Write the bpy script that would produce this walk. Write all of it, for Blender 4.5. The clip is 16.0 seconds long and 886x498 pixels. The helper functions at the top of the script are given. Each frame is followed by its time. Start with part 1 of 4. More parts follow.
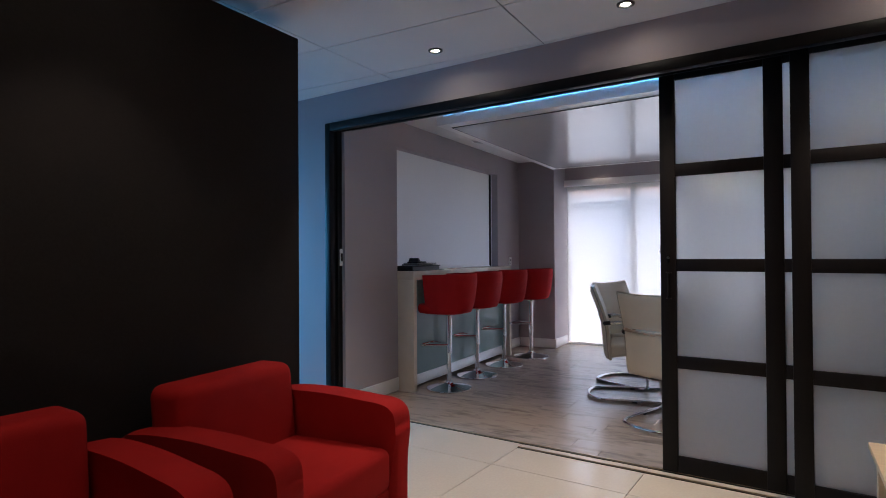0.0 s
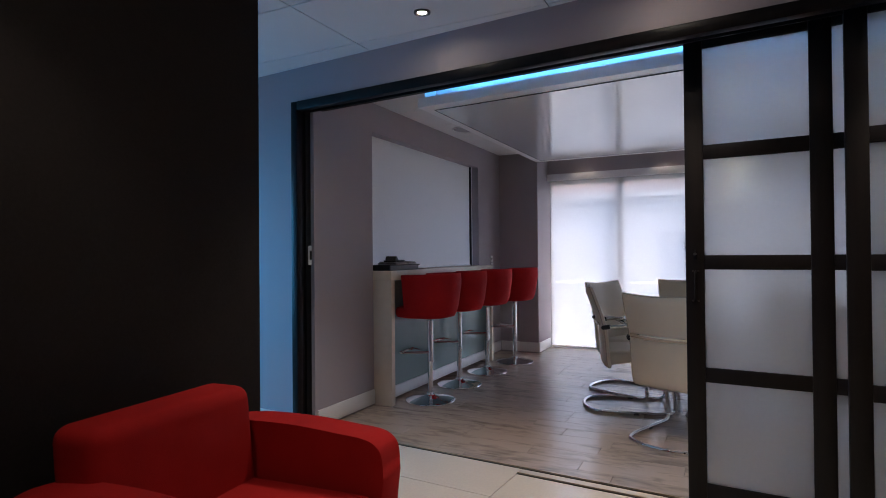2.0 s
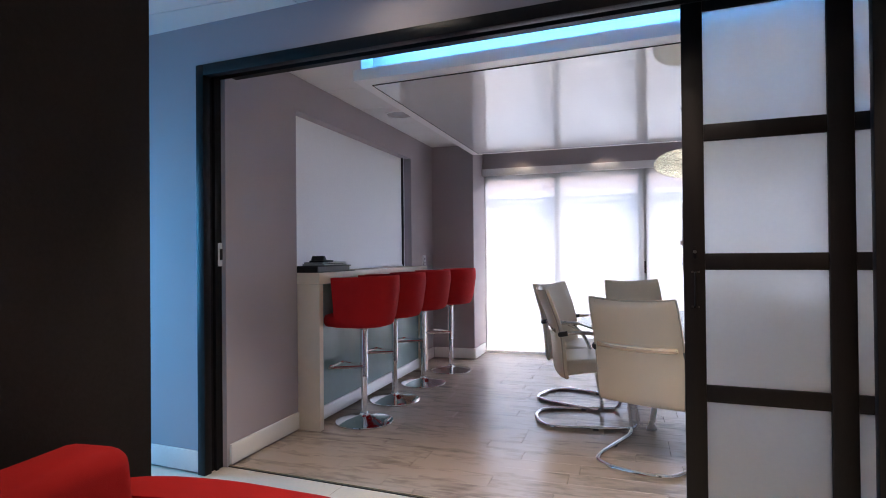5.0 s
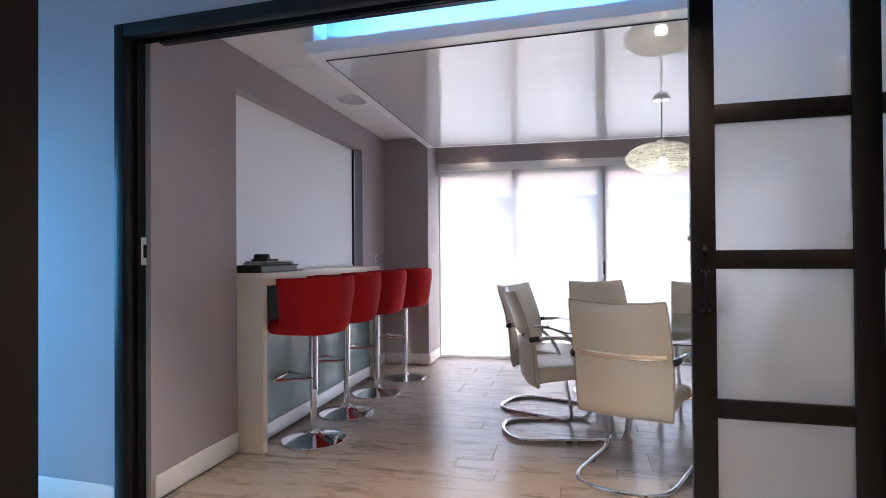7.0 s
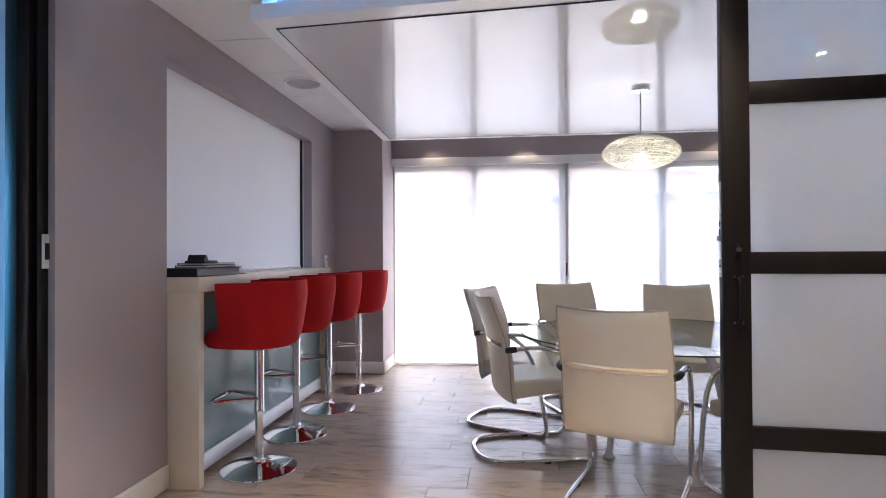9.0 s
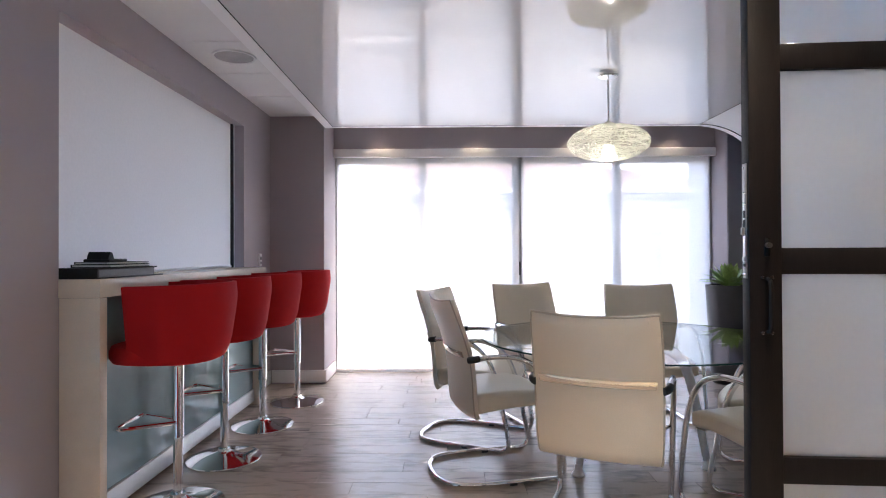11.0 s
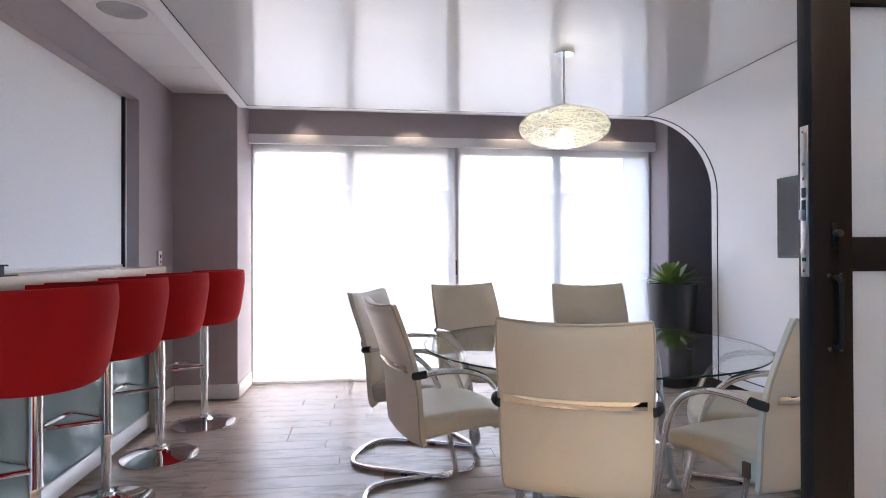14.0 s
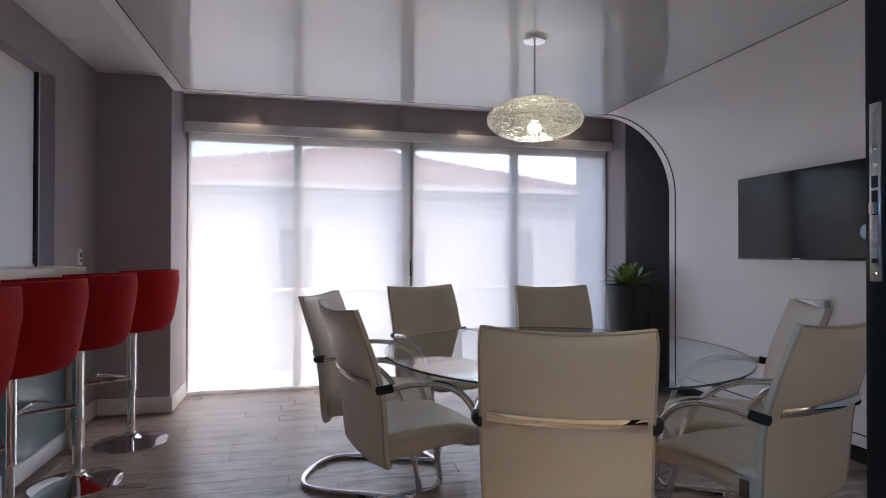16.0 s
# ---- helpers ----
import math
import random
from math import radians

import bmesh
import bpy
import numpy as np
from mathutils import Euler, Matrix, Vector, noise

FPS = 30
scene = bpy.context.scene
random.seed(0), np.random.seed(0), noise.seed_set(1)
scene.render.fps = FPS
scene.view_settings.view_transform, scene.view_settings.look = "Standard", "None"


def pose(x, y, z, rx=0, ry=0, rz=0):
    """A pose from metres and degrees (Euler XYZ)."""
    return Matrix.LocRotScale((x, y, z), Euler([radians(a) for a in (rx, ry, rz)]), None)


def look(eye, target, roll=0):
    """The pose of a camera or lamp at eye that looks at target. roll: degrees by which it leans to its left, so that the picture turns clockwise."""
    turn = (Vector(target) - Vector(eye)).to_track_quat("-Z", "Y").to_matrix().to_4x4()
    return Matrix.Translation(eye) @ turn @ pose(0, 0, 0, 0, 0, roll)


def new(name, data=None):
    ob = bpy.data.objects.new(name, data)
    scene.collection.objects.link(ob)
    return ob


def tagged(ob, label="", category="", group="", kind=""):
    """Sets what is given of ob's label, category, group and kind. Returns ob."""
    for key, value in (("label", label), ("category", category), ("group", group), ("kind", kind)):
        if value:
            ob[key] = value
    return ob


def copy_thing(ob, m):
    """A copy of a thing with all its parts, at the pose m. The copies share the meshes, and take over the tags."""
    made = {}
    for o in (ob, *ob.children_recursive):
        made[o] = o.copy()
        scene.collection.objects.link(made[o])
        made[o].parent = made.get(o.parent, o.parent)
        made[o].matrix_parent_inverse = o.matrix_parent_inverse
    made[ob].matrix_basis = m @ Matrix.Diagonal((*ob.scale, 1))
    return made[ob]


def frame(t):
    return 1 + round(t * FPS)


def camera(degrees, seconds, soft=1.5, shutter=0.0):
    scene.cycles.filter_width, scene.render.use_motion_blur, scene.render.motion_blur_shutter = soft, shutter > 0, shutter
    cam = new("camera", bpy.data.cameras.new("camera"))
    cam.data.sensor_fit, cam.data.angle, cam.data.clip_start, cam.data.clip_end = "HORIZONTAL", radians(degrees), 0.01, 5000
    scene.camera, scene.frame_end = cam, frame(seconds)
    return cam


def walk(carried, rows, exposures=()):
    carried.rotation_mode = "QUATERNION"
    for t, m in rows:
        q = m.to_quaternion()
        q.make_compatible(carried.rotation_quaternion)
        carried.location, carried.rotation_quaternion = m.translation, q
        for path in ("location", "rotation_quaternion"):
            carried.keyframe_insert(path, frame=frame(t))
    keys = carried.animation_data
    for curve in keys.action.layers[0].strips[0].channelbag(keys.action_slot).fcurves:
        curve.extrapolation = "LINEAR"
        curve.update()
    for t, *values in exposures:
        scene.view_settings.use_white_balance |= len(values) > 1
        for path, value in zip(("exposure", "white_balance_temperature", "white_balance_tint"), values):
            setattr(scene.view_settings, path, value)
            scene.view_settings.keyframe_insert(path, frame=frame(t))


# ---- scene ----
cam = camera(75.1, 16.0, soft=1.0)
PATH = [
    (0, (0.085, -0.053, 1.248), (-0.909, 1.683, 1.268), -0.4),
    (0.5, (0.0, 0.067, 1.24), (-0.974, 1.813, 1.26), -0.5),
    (1, (-0.095, 0.168, 1.234), (-1.046, 1.927, 1.254), -0.5),
    (1.5, (-0.178, 0.255, 1.224), (-1.101, 2.029, 1.242), -0.5),
    (2, (-0.275, 0.347, 1.23), (-1.168, 2.136, 1.249), -0.5),
    (2.5, (-0.361, 0.422, 1.229), (-1.22, 2.228, 1.249), -0.5),
    (3, (-0.417, 0.496, 1.222), (-1.233, 2.322, 1.241), -0.5),
    (3.5, (-0.468, 0.582, 1.218), (-1.237, 2.428, 1.236), -0.5),
    (4, (-0.543, 0.666, 1.224), (-1.26, 2.532, 1.242), -0.5),
    (6.5, (-0.864, 1.04, 1.21), (-1.338, 2.983, 1.229), -0.5),
    (7, (-0.924, 1.143, 1.205), (-1.347, 3.098, 1.225), -0.4),
    (7.5, (-0.991, 1.25, 1.205), (-1.369, 3.214, 1.224), -0.4),
    (8, (-1.039, 1.334, 1.202), (-1.37, 3.306, 1.222), -0.3),
    (8.5, (-1.089, 1.423, 1.206), (-1.373, 3.403, 1.224), -0.3),
    (9, (-1.148, 1.519, 1.211), (-1.373, 3.506, 1.231), -0.3),
    (11.5, (-1.272, 2.002, 1.197), (-1.242, 4.002, 1.212), -0.3),
    (12, (-1.274, 2.097, 1.188), (-1.201, 4.096, 1.202), -0.4),
    (12.5, (-1.291, 2.2, 1.193), (-1.176, 4.197, 1.207), -0.4),
    (13, (-1.325, 2.268, 1.197), (-1.164, 4.261, 1.209), -0.3),
    (13.5, (-1.346, 2.329, 1.19), (-1.141, 4.318, 1.204), -0.2),
    (14, (-1.348, 2.387, 1.185), (-1.094, 4.371, 1.2), -0.2),
    (14.5, (-1.356, 2.46, 1.178), (-1.053, 4.437, 1.194), -0.1),
    (15, (-1.375, 2.528, 1.185), (-1.026, 4.497, 1.198), -0.1),
    (15.5, (-1.402, 2.594, 1.183), (-1.0, 4.554, 1.197), 0.0),
    (16, (-1.415, 2.659, 1.181), (-0.964, 4.607, 1.197), 0.1),
]

EXPOSURES = [(0.0, 2.97, 6010, 11), (2.5, 2.85, 6010, 12), (3.5, 3.25, 6060, 12), (4.2, 3.48, 6110, 12), (6.5, 3.82, 6280, 12), (9.0, 4.15, 6440, 12), (11.5, 4.07, 6440, 11), (13.0, 4.5, 6440, 11), (14.0, 4.22, 6490, 11), (15.0, 3.87, 6540, 11), (15.5, 3.4, 6600, 11), (16.0, 3.1, 6600, 11)]
walk(cam, [(t, look(eye, target, roll)) for t, eye, target, roll in PATH], EXPOSURES)

# ---------------------------------------------------------------- light
world = bpy.data.worlds.new("overcast_sky")
scene.world = world
world.use_nodes = True
wn = world.node_tree.nodes
sky = wn.new("ShaderNodeTexSky")
sky.sky_type = "NISHITA"
sky.sun_disc = False
sky.sun_elevation, sky.sun_rotation = radians(50), radians(92)
sky.air_density, sky.dust_density, sky.ozone_density = 0.6, 6.0, 0.8
world.node_tree.links.new(sky.outputs[0], wn["Background"].inputs[0])
wn["Background"].inputs[1].default_value = 0.15


def lamp(name, kind, m, energy, colour, **values):
    data = bpy.data.lights.new(name, kind)
    data.energy, data.color = energy, colour
    if kind == "SUN":
        data.angle = values["angle"]
    if kind == "AREA":
        data.shape, data.size, data.size_y, data.spread = "RECTANGLE", values["size"], values["size_y"], values["spread"]
    if kind == "SPOT":
        data.spot_size, data.spot_blend, data.shadow_soft_size = values["cone"], 0.6, 0.04
    if kind == "POINT":
        data.shadow_soft_size = values["radius"]
    ob = new(name, data)
    ob.matrix_world = m
    return ob


lamp("sun", "SUN", look((0, 0, 0), (-1.0, 0.035, -1.19)), 0.5, (1.0, 0.95, 0.88), angle=radians(12))
# Unseen blue source assumed from the tinted wall; no window is known there.
lamp("passage_blue_lamp", "AREA", look((-5.38, 2.85, 1.25), (-3.0, 3.05, 0.65)), 3.0, (0.08, 0.46, 0.92), size=0.7, size_y=1.7, spread=radians(95))
for dx in (-1.69, -0.54, 0.61):
    for dy, watts in ((2.93, 9.0), (1.13, 3.0), (-0.67, 2.4)):
        lamp("downlight_lamp", "SPOT", look((dx, dy, 2.515), (dx, dy, 0)), watts, (1.0, 0.80, 0.60), cone=radians(84))
for dx in (-1.93, -0.97, 0.0, 0.97):
    lamp("pelmet_lamp", "SPOT", look((dx, 7.58, 2.46), (dx, 7.66, 0)), 0.22, (1.0, 0.80, 0.58), cone=radians(100))
lamp("pendant_bulb_lamp", "POINT", pose(-0.255, 5.52, 1.845), 0.4, (1.0, 0.92, 0.76), radius=0.04)


# ---------------------------------------------------------------- materials
def material(name, colour, rough=0.5, metal=0.0, spot=0.08, scale=6.0, grain=120.0, bump=0.04, coat=0.0, spec=0.5, streak=None):
    """A painted, woven or metal surface: stains at one scale, grain at another, and a fine relief."""
    m = bpy.data.materials.new(name)
    m.use_nodes = True
    n, l = m.node_tree.nodes, m.node_tree.links
    p = n["Principled BSDF"]
    p.inputs["Roughness"].default_value, p.inputs["Metallic"].default_value = rough, metal
    p.inputs["Coat Weight"].default_value, p.inputs["Coat Roughness"].default_value = coat, 0.03
    p.inputs["Specular IOR Level"].default_value = spec
    co = n.new("ShaderNodeTexCoord")
    mp = n.new("ShaderNodeMapping")
    mp.inputs["Scale"].default_value = streak or (1, 1, 1)
    l.new(co.outputs["Object"], mp.inputs["Vector"])
    big, fine = n.new("ShaderNodeTexNoise"), n.new("ShaderNodeTexNoise")
    for tex, sc, det in ((big, scale, 4), (fine, grain, 3)):
        tex.inputs["Scale"].default_value, tex.inputs["Detail"].default_value = sc, det
        l.new(mp.outputs[0], tex.inputs["Vector"])
    add = n.new("ShaderNodeMath")
    add.operation = "ADD"
    l.new(big.outputs["Fac"], add.inputs[0])
    l.new(fine.outputs["Fac"], add.inputs[1])
    ramp = n.new("ShaderNodeMapRange")
    ramp.inputs["From Min"].default_value, ramp.inputs["From Max"].default_value = 0.6, 1.4
    ramp.inputs["To Min"].default_value, ramp.inputs["To Max"].default_value = 1 - spot, 1 + spot
    l.new(add.outputs[0], ramp.inputs["Value"])
    mul = n.new("ShaderNodeVectorMath")
    mul.operation = "SCALE"
    mul.inputs[0].default_value = colour
    l.new(ramp.outputs[0], mul.inputs["Scale"])
    l.new(mul.outputs[0], p.inputs["Base Color"])
    if bump:
        b = n.new("ShaderNodeBump")
        b.inputs["Strength"].default_value, b.inputs["Distance"].default_value = bump, 0.01
        l.new(fine.outputs["Fac"], b.inputs["Height"])
        l.new(b.outputs[0], p.inputs["Normal"])
    return m


def emitter(name, colour, strength):
    m = bpy.data.materials.new(name)
    m.use_nodes = True
    n, l = m.node_tree.nodes, m.node_tree.links
    n.clear()
    e, o = n.new("ShaderNodeEmission"), n.new("ShaderNodeOutputMaterial")
    e.inputs[0].default_value, e.inputs[1].default_value = (*colour, 1), strength
    l.new(e.outputs[0], o.inputs[0])
    return m


def sheen(n, l, base):
    """Reflectance of a smooth sheet, alike from both of its sides."""
    lw, pw, ma = n.new("ShaderNodeLayerWeight"), n.new("ShaderNodeMath"), n.new("ShaderNodeMath")
    lw.inputs["Blend"].default_value = 0.5
    pw.operation, ma.operation = "POWER", "MULTIPLY_ADD"
    pw.inputs[1].default_value = 5.0
    ma.inputs[1].default_value, ma.inputs[2].default_value = 1 - base, base
    l.new(lw.outputs["Facing"], pw.inputs[0])
    l.new(pw.outputs[0], ma.inputs[0])
    return ma.outputs[0]


def sheer(name, colour, through_part, gloss=0.0, diffuse=0.3, gloss_rough=0.02):
    """Thin cloth or frosted glass: part straight through, part scattered through, part reflected."""
    m = bpy.data.materials.new(name)
    m.use_nodes = True
    n, l = m.node_tree.nodes, m.node_tree.links
    n.clear()
    out = n.new("ShaderNodeOutputMaterial")
    tl, df, tp = n.new("ShaderNodeBsdfTranslucent"), n.new("ShaderNodeBsdfDiffuse"), n.new("ShaderNodeBsdfTransparent")
    co, tex, mr, sc = n.new("ShaderNodeTexCoord"), n.new("ShaderNodeTexNoise"), n.new("ShaderNodeMapRange"), n.new("ShaderNodeVectorMath")
    tex.inputs["Scale"].default_value, tex.inputs["Detail"].default_value = 60, 4
    mr.inputs["To Min"].default_value, mr.inputs["To Max"].default_value = 0.94, 1.04
    sc.operation = "SCALE"
    sc.inputs[0].default_value = colour
    l.new(co.outputs["Object"], tex.inputs["Vector"])
    l.new(tex.outputs["Fac"], mr.inputs["Value"])
    l.new(mr.outputs[0], sc.inputs["Scale"])
    for node in (tl, df):
        l.new(sc.outputs[0], node.inputs[0])
    tp.inputs[0].default_value = (*colour, 1)
    a, b = n.new("ShaderNodeMixShader"), n.new("ShaderNodeMixShader")
    a.inputs[0].default_value, b.inputs[0].default_value = diffuse, through_part
    l.new(tl.outputs[0], a.inputs[1])
    l.new(df.outputs[0], a.inputs[2])
    l.new(a.outputs[0], b.inputs[1])
    l.new(tp.outputs[0], b.inputs[2])
    last = b
    if gloss:
        g, c = n.new("ShaderNodeBsdfGlossy"), n.new("ShaderNodeMixShader")
        g.inputs["Roughness"].default_value = gloss_rough
        l.new(sheen(n, l, gloss), c.inputs[0])
        l.new(b.outputs[0], c.inputs[1])
        l.new(g.outputs[0], c.inputs[2])
        last = c
    l.new(last.outputs[0], out.inputs[0])
    return m


def frosted(name, colour):
    """Acid-etched pane: light scattered mostly forwards, with a smooth face."""
    m = sheer(name, colour, 0.0, gloss=0.04, diffuse=0.02)
    n, l = m.node_tree.nodes, m.node_tree.links
    rf, mx = n.new("ShaderNodeBsdfRefraction"), n.new("ShaderNodeMixShader")
    rf.inputs["Color"].default_value, rf.inputs["Roughness"].default_value, rf.inputs["IOR"].default_value = (*colour, 1), 0.5, 1.2
    body = [x for x in n if x.type == "MIX_SHADER" and x.inputs[2].links and x.inputs[2].links[0].from_node.type == "BSDF_TRANSPARENT"][0]
    out = [k for k in l if k.from_node == body][0].to_socket
    mx.inputs[0].default_value = 0.52
    l.new(body.outputs[0], mx.inputs[1])
    l.new(rf.outputs[0], mx.inputs[2])
    l.new(mx.outputs[0], out)
    return m


def clear_glass(name, tint, base=0.04):
    """Clear sheet glass: Fresnel gloss over a tinted straight-through."""
    m = bpy.data.materials.new(name)
    m.use_nodes = True
    n, l = m.node_tree.nodes, m.node_tree.links
    n.clear()
    out, g, tp, mx = (n.new("ShaderNode" + k) for k in ("OutputMaterial", "BsdfGlossy", "BsdfTransparent", "MixShader"))
    g.inputs["Roughness"].default_value = 0.01
    tp.inputs[0].default_value = (*tint, 1)
    l.new(sheen(n, l, base), mx.inputs[0])
    l.new(tp.outputs[0], mx.inputs[1])
    l.new(g.outputs[0], mx.inputs[2])
    l.new(mx.outputs[0], out.inputs[0])
    return m


def planky(name, dark, light, rough, along=(3.4, 11, 11)):
    """Wood-look plank: long grain, knots, and a tone of its own for each piece."""
    m = material(name, light, rough=rough)
    n, l = m.node_tree.nodes, m.node_tree.links
    p = n["Principled BSDF"]
    co, mp, oi, off = n.new("ShaderNodeTexCoord"), n.new("ShaderNodeMapping"), n.new("ShaderNodeObjectInfo"), n.new("ShaderNodeVectorMath")
    off.operation = "ADD"
    rnd = n.new("ShaderNodeVectorMath")
    rnd.operation = "SCALE"
    rnd.inputs[0].default_value = (37, 19, 5)
    l.new(oi.outputs["Random"], rnd.inputs["Scale"])
    l.new(co.outputs["Object"], off.inputs[0])
    l.new(rnd.outputs[0], off.inputs[1])
    l.new(off.outputs[0], mp.inputs["Vector"])
    mp.inputs["Scale"].default_value = along
    grain, blot = n.new("ShaderNodeTexNoise"), n.new("ShaderNodeTexNoise")
    grain.inputs["Scale"].default_value, grain.inputs["Detail"].default_value, grain.inputs["Distortion"].default_value = 1.5, 6, 0.8
    blot.inputs["Scale"].default_value, blot.inputs["Detail"].default_value = 0.7, 5
    for t in (grain, blot):
        l.new(mp.outputs[0], t.inputs["Vector"])
    s1 = n.new("ShaderNodeMath")
    s1.operation = "MULTIPLY_ADD"
    s1.inputs[1].default_value = 0.8
    l.new(blot.outputs["Fac"], s1.inputs[0])
    l.new(grain.outputs["Fac"], s1.inputs[2])
    s2 = n.new("ShaderNodeMath")
    s2.operation = "MULTIPLY_ADD"
    s2.inputs[1].default_value = 0.16
    l.new(oi.outputs["Random"], s2.inputs[0])
    l.new(s1.outputs[0], s2.inputs[2])
    cr = n.new("ShaderNodeValToRGB")
    cr.color_ramp.elements[0].position, cr.color_ramp.elements[1].position = 0.58, 1.30
    cr.color_ramp.elements[0].color, cr.color_ramp.elements[1].color = (*dark, 1), (*light, 1)
    l.new(s2.outputs[0], cr.inputs[0])
    l.new(cr.outputs[0], p.inputs["Base Color"])
    b = n.new("ShaderNodeBump")
    b.inputs["Strength"].default_value, b.inputs["Distance"].default_value = 0.18, 0.004
    l.new(grain.outputs["Fac"], b.inputs["Height"])
    l.new(b.outputs[0], p.inputs["Normal"])
    return m


TAUPE = material("taupe_wall_paint", (0.385, 0.338, 0.352), 0.75, spot=0.05, scale=1.6, grain=260, bump=0.06)
BLACK_WALL = material("black_wall_paint", (0.020, 0.0175, 0.018), 0.85, spec=0.1, spot=0.15, scale=2, grain=90, bump=0.10)
WHITE = material("white_matt_paint", (0.82, 0.81, 0.81), 0.6, spot=0.03, scale=2, grain=200, bump=0.03)
SATIN = material("white_satin_paint", (0.88, 0.87, 0.87), 0.28, spot=0.02, scale=1.3, grain=180, bump=0.015)
GLOSS = material("white_gloss_lacquer", (0.70, 0.70, 0.71), 0.04, spot=0.015, scale=1.2, grain=30, bump=0.0, coat=0.6)
CEIL = material("ceiling_tile", (0.80, 0.785, 0.775), 0.85, spot=0.04, scale=3, grain=320, bump=0.10)
GRID = material("ceiling_joint", (0.14, 0.135, 0.135), 0.8)
# Near-black for joints and slots: their shade is put into the colour.
GROOVE = material("shadow_gap", (0.015, 0.015, 0.017), 0.8)
SKIRT = material("white_skirting_paint", (0.78, 0.76, 0.74), 0.4, spot=0.05, scale=5)
FRAME = material("black_stained_wood", (0.0075, 0.006, 0.0063), 0.42, spec=0.16, spot=0.25, scale=3, grain=30, bump=0.08, streak=(14, 14, 1))
TRACK = material("bronze_track", (0.05, 0.04, 0.035), 0.35, metal=0.8)
CHROME = material("chrome", (0.82, 0.82, 0.83), 0.07, metal=1.0, spot=0.03, bump=0.0)
# Plain chrome band; the lobby's warm reflection is put into its colour.
BAND = material("reflection_tinted_chrome", (0.70, 0.655, 0.58), 0.05, metal=1.0, spot=0.05, scale=3, bump=0.0)
STEEL = material("brushed_steel", (0.60, 0.60, 0.60), 0.28, metal=1.0, spot=0.06, bump=0.02)
SATIN_ALU = material("satin_aluminium", (0.66, 0.67, 0.69), 0.5, metal=0.7, spot=0.05, bump=0.02)
NICKEL = material("dark_nickel", (0.10, 0.095, 0.09), 0.35, metal=0.8)
MATT_BLACK = material("matt_black_metal", (0.010, 0.009, 0.009), 0.75, spot=0.2, spec=0.08)
BRASS = material("worn_brass", (0.52, 0.42, 0.28), 0.35, metal=0.9)
LEATHER = material("ivory_leather", (0.70, 0.615, 0.49), 0.38, spot=0.05, scale=5, grain=240, bump=0.10)
BROWN = material("brown_leather", (0.12, 0.065, 0.035), 0.55, spot=0.15, bump=0.15)
STRAND = sheer("glass_strand", (0.985, 0.98, 0.95), 0.22, gloss=0.18, diffuse=0.25, gloss_rough=0.12)
PIPING = material("ivory_piping", (0.46, 0.39, 0.30), 0.45)
RUBBER = material("black_plastic", (0.014, 0.013, 0.013), 0.35, spot=0.2)
RED = material("red_wool_upholstery", (0.44, 0.012, 0.014), 0.85, spot=0.10, scale=9, grain=420, bump=0.25, spec=0.2)
RED_CHAIR = material("dark_red_upholstery", (0.30, 0.008, 0.008), 0.9, spot=0.12, scale=8, grain=380, bump=0.25, spec=0.15)
QUARTZ = material("cream_quartz", (0.72, 0.63, 0.52), 0.25, spot=0.05, scale=14, grain=160, bump=0.01)
BACKGLASS = material("blue_backpainted_glass", (0.21, 0.30, 0.315), 0.14, spot=0.03, scale=2, grain=20, bump=0.0, spec=0.22)
TILE = material("cream_porcelain_tile", (0.62, 0.55, 0.46), 0.16, spot=0.06, scale=3, grain=70, bump=0.01)
GROUT = material("dark_grout", (0.10, 0.085, 0.07), 0.9)
PLANK = planky("grey_oak_plank", (0.15, 0.12, 0.102), (0.41, 0.335, 0.282), 0.25)
ALU = material("grey_aluminium", (0.34, 0.342, 0.348), 0.4, metal=0.2)
ALU_WHITE = material("white_aluminium", (0.80, 0.79, 0.79), 0.4)
BLIND = sheer("white_sheer_blind", (0.95, 0.94, 0.935), 0.64, diffuse=0.14)
BLACKOUT = sheer("white_roller_cloth", (0.86, 0.83, 0.80), 0.0, diffuse=0.45)
FROSTED = frosted("frosted_glass", (0.99, 0.99, 0.98))
WINDOW_GLASS = clear_glass("window_glass", (0.94, 0.96, 0.95))
TABLE_GLASS = clear_glass("table_glass", (0.93, 0.965, 0.955), 0.045)
GLASS_EDGE = material("green_glass_edge", (0.02, 0.055, 0.05), 0.15)
TV_BLACK = material("black_screen", (0.008, 0.008, 0.009), 0.06, spot=0.1, bump=0.0, spec=0.30)
POT = material("charcoal_planter", (0.022, 0.021, 0.024), 0.35, spot=0.12, scale=4)
SOIL = material("dark_soil", (0.03, 0.022, 0.016), 0.95, spot=0.4, scale=40, bump=0.5)
LEAF = material("agave_leaf", (0.23, 0.33, 0.10), 0.45, spot=0.35, scale=9, grain=60, bump=0.08, streak=(1, 1, 1))
PAPER = material("paper", (0.70, 0.69, 0.66), 0.8)
BLACK_LEATHER = material("black_leather", (0.012, 0.011, 0.011), 0.6, spot=0.2, bump=0.2, spec=0.25)
DARK_WALL = material("charcoal_wall_paint", (0.24, 0.23, 0.27), 0.6, spot=0.08, scale=2)
LED = emitter("blue_led", (0.10, 0.42, 1.0), 4.8)
DOWNLIGHT = emitter("warm_led_lens", (1.0, 0.86, 0.66), 22.0)
BULB = emitter("bulb", (1.0, 0.94, 0.78), 4.5)
SHADE = sheer("textured_glass_shade", (0.98, 0.975, 0.945), 0.72, gloss=0.06, diffuse=0.25, gloss_rough=0.12)
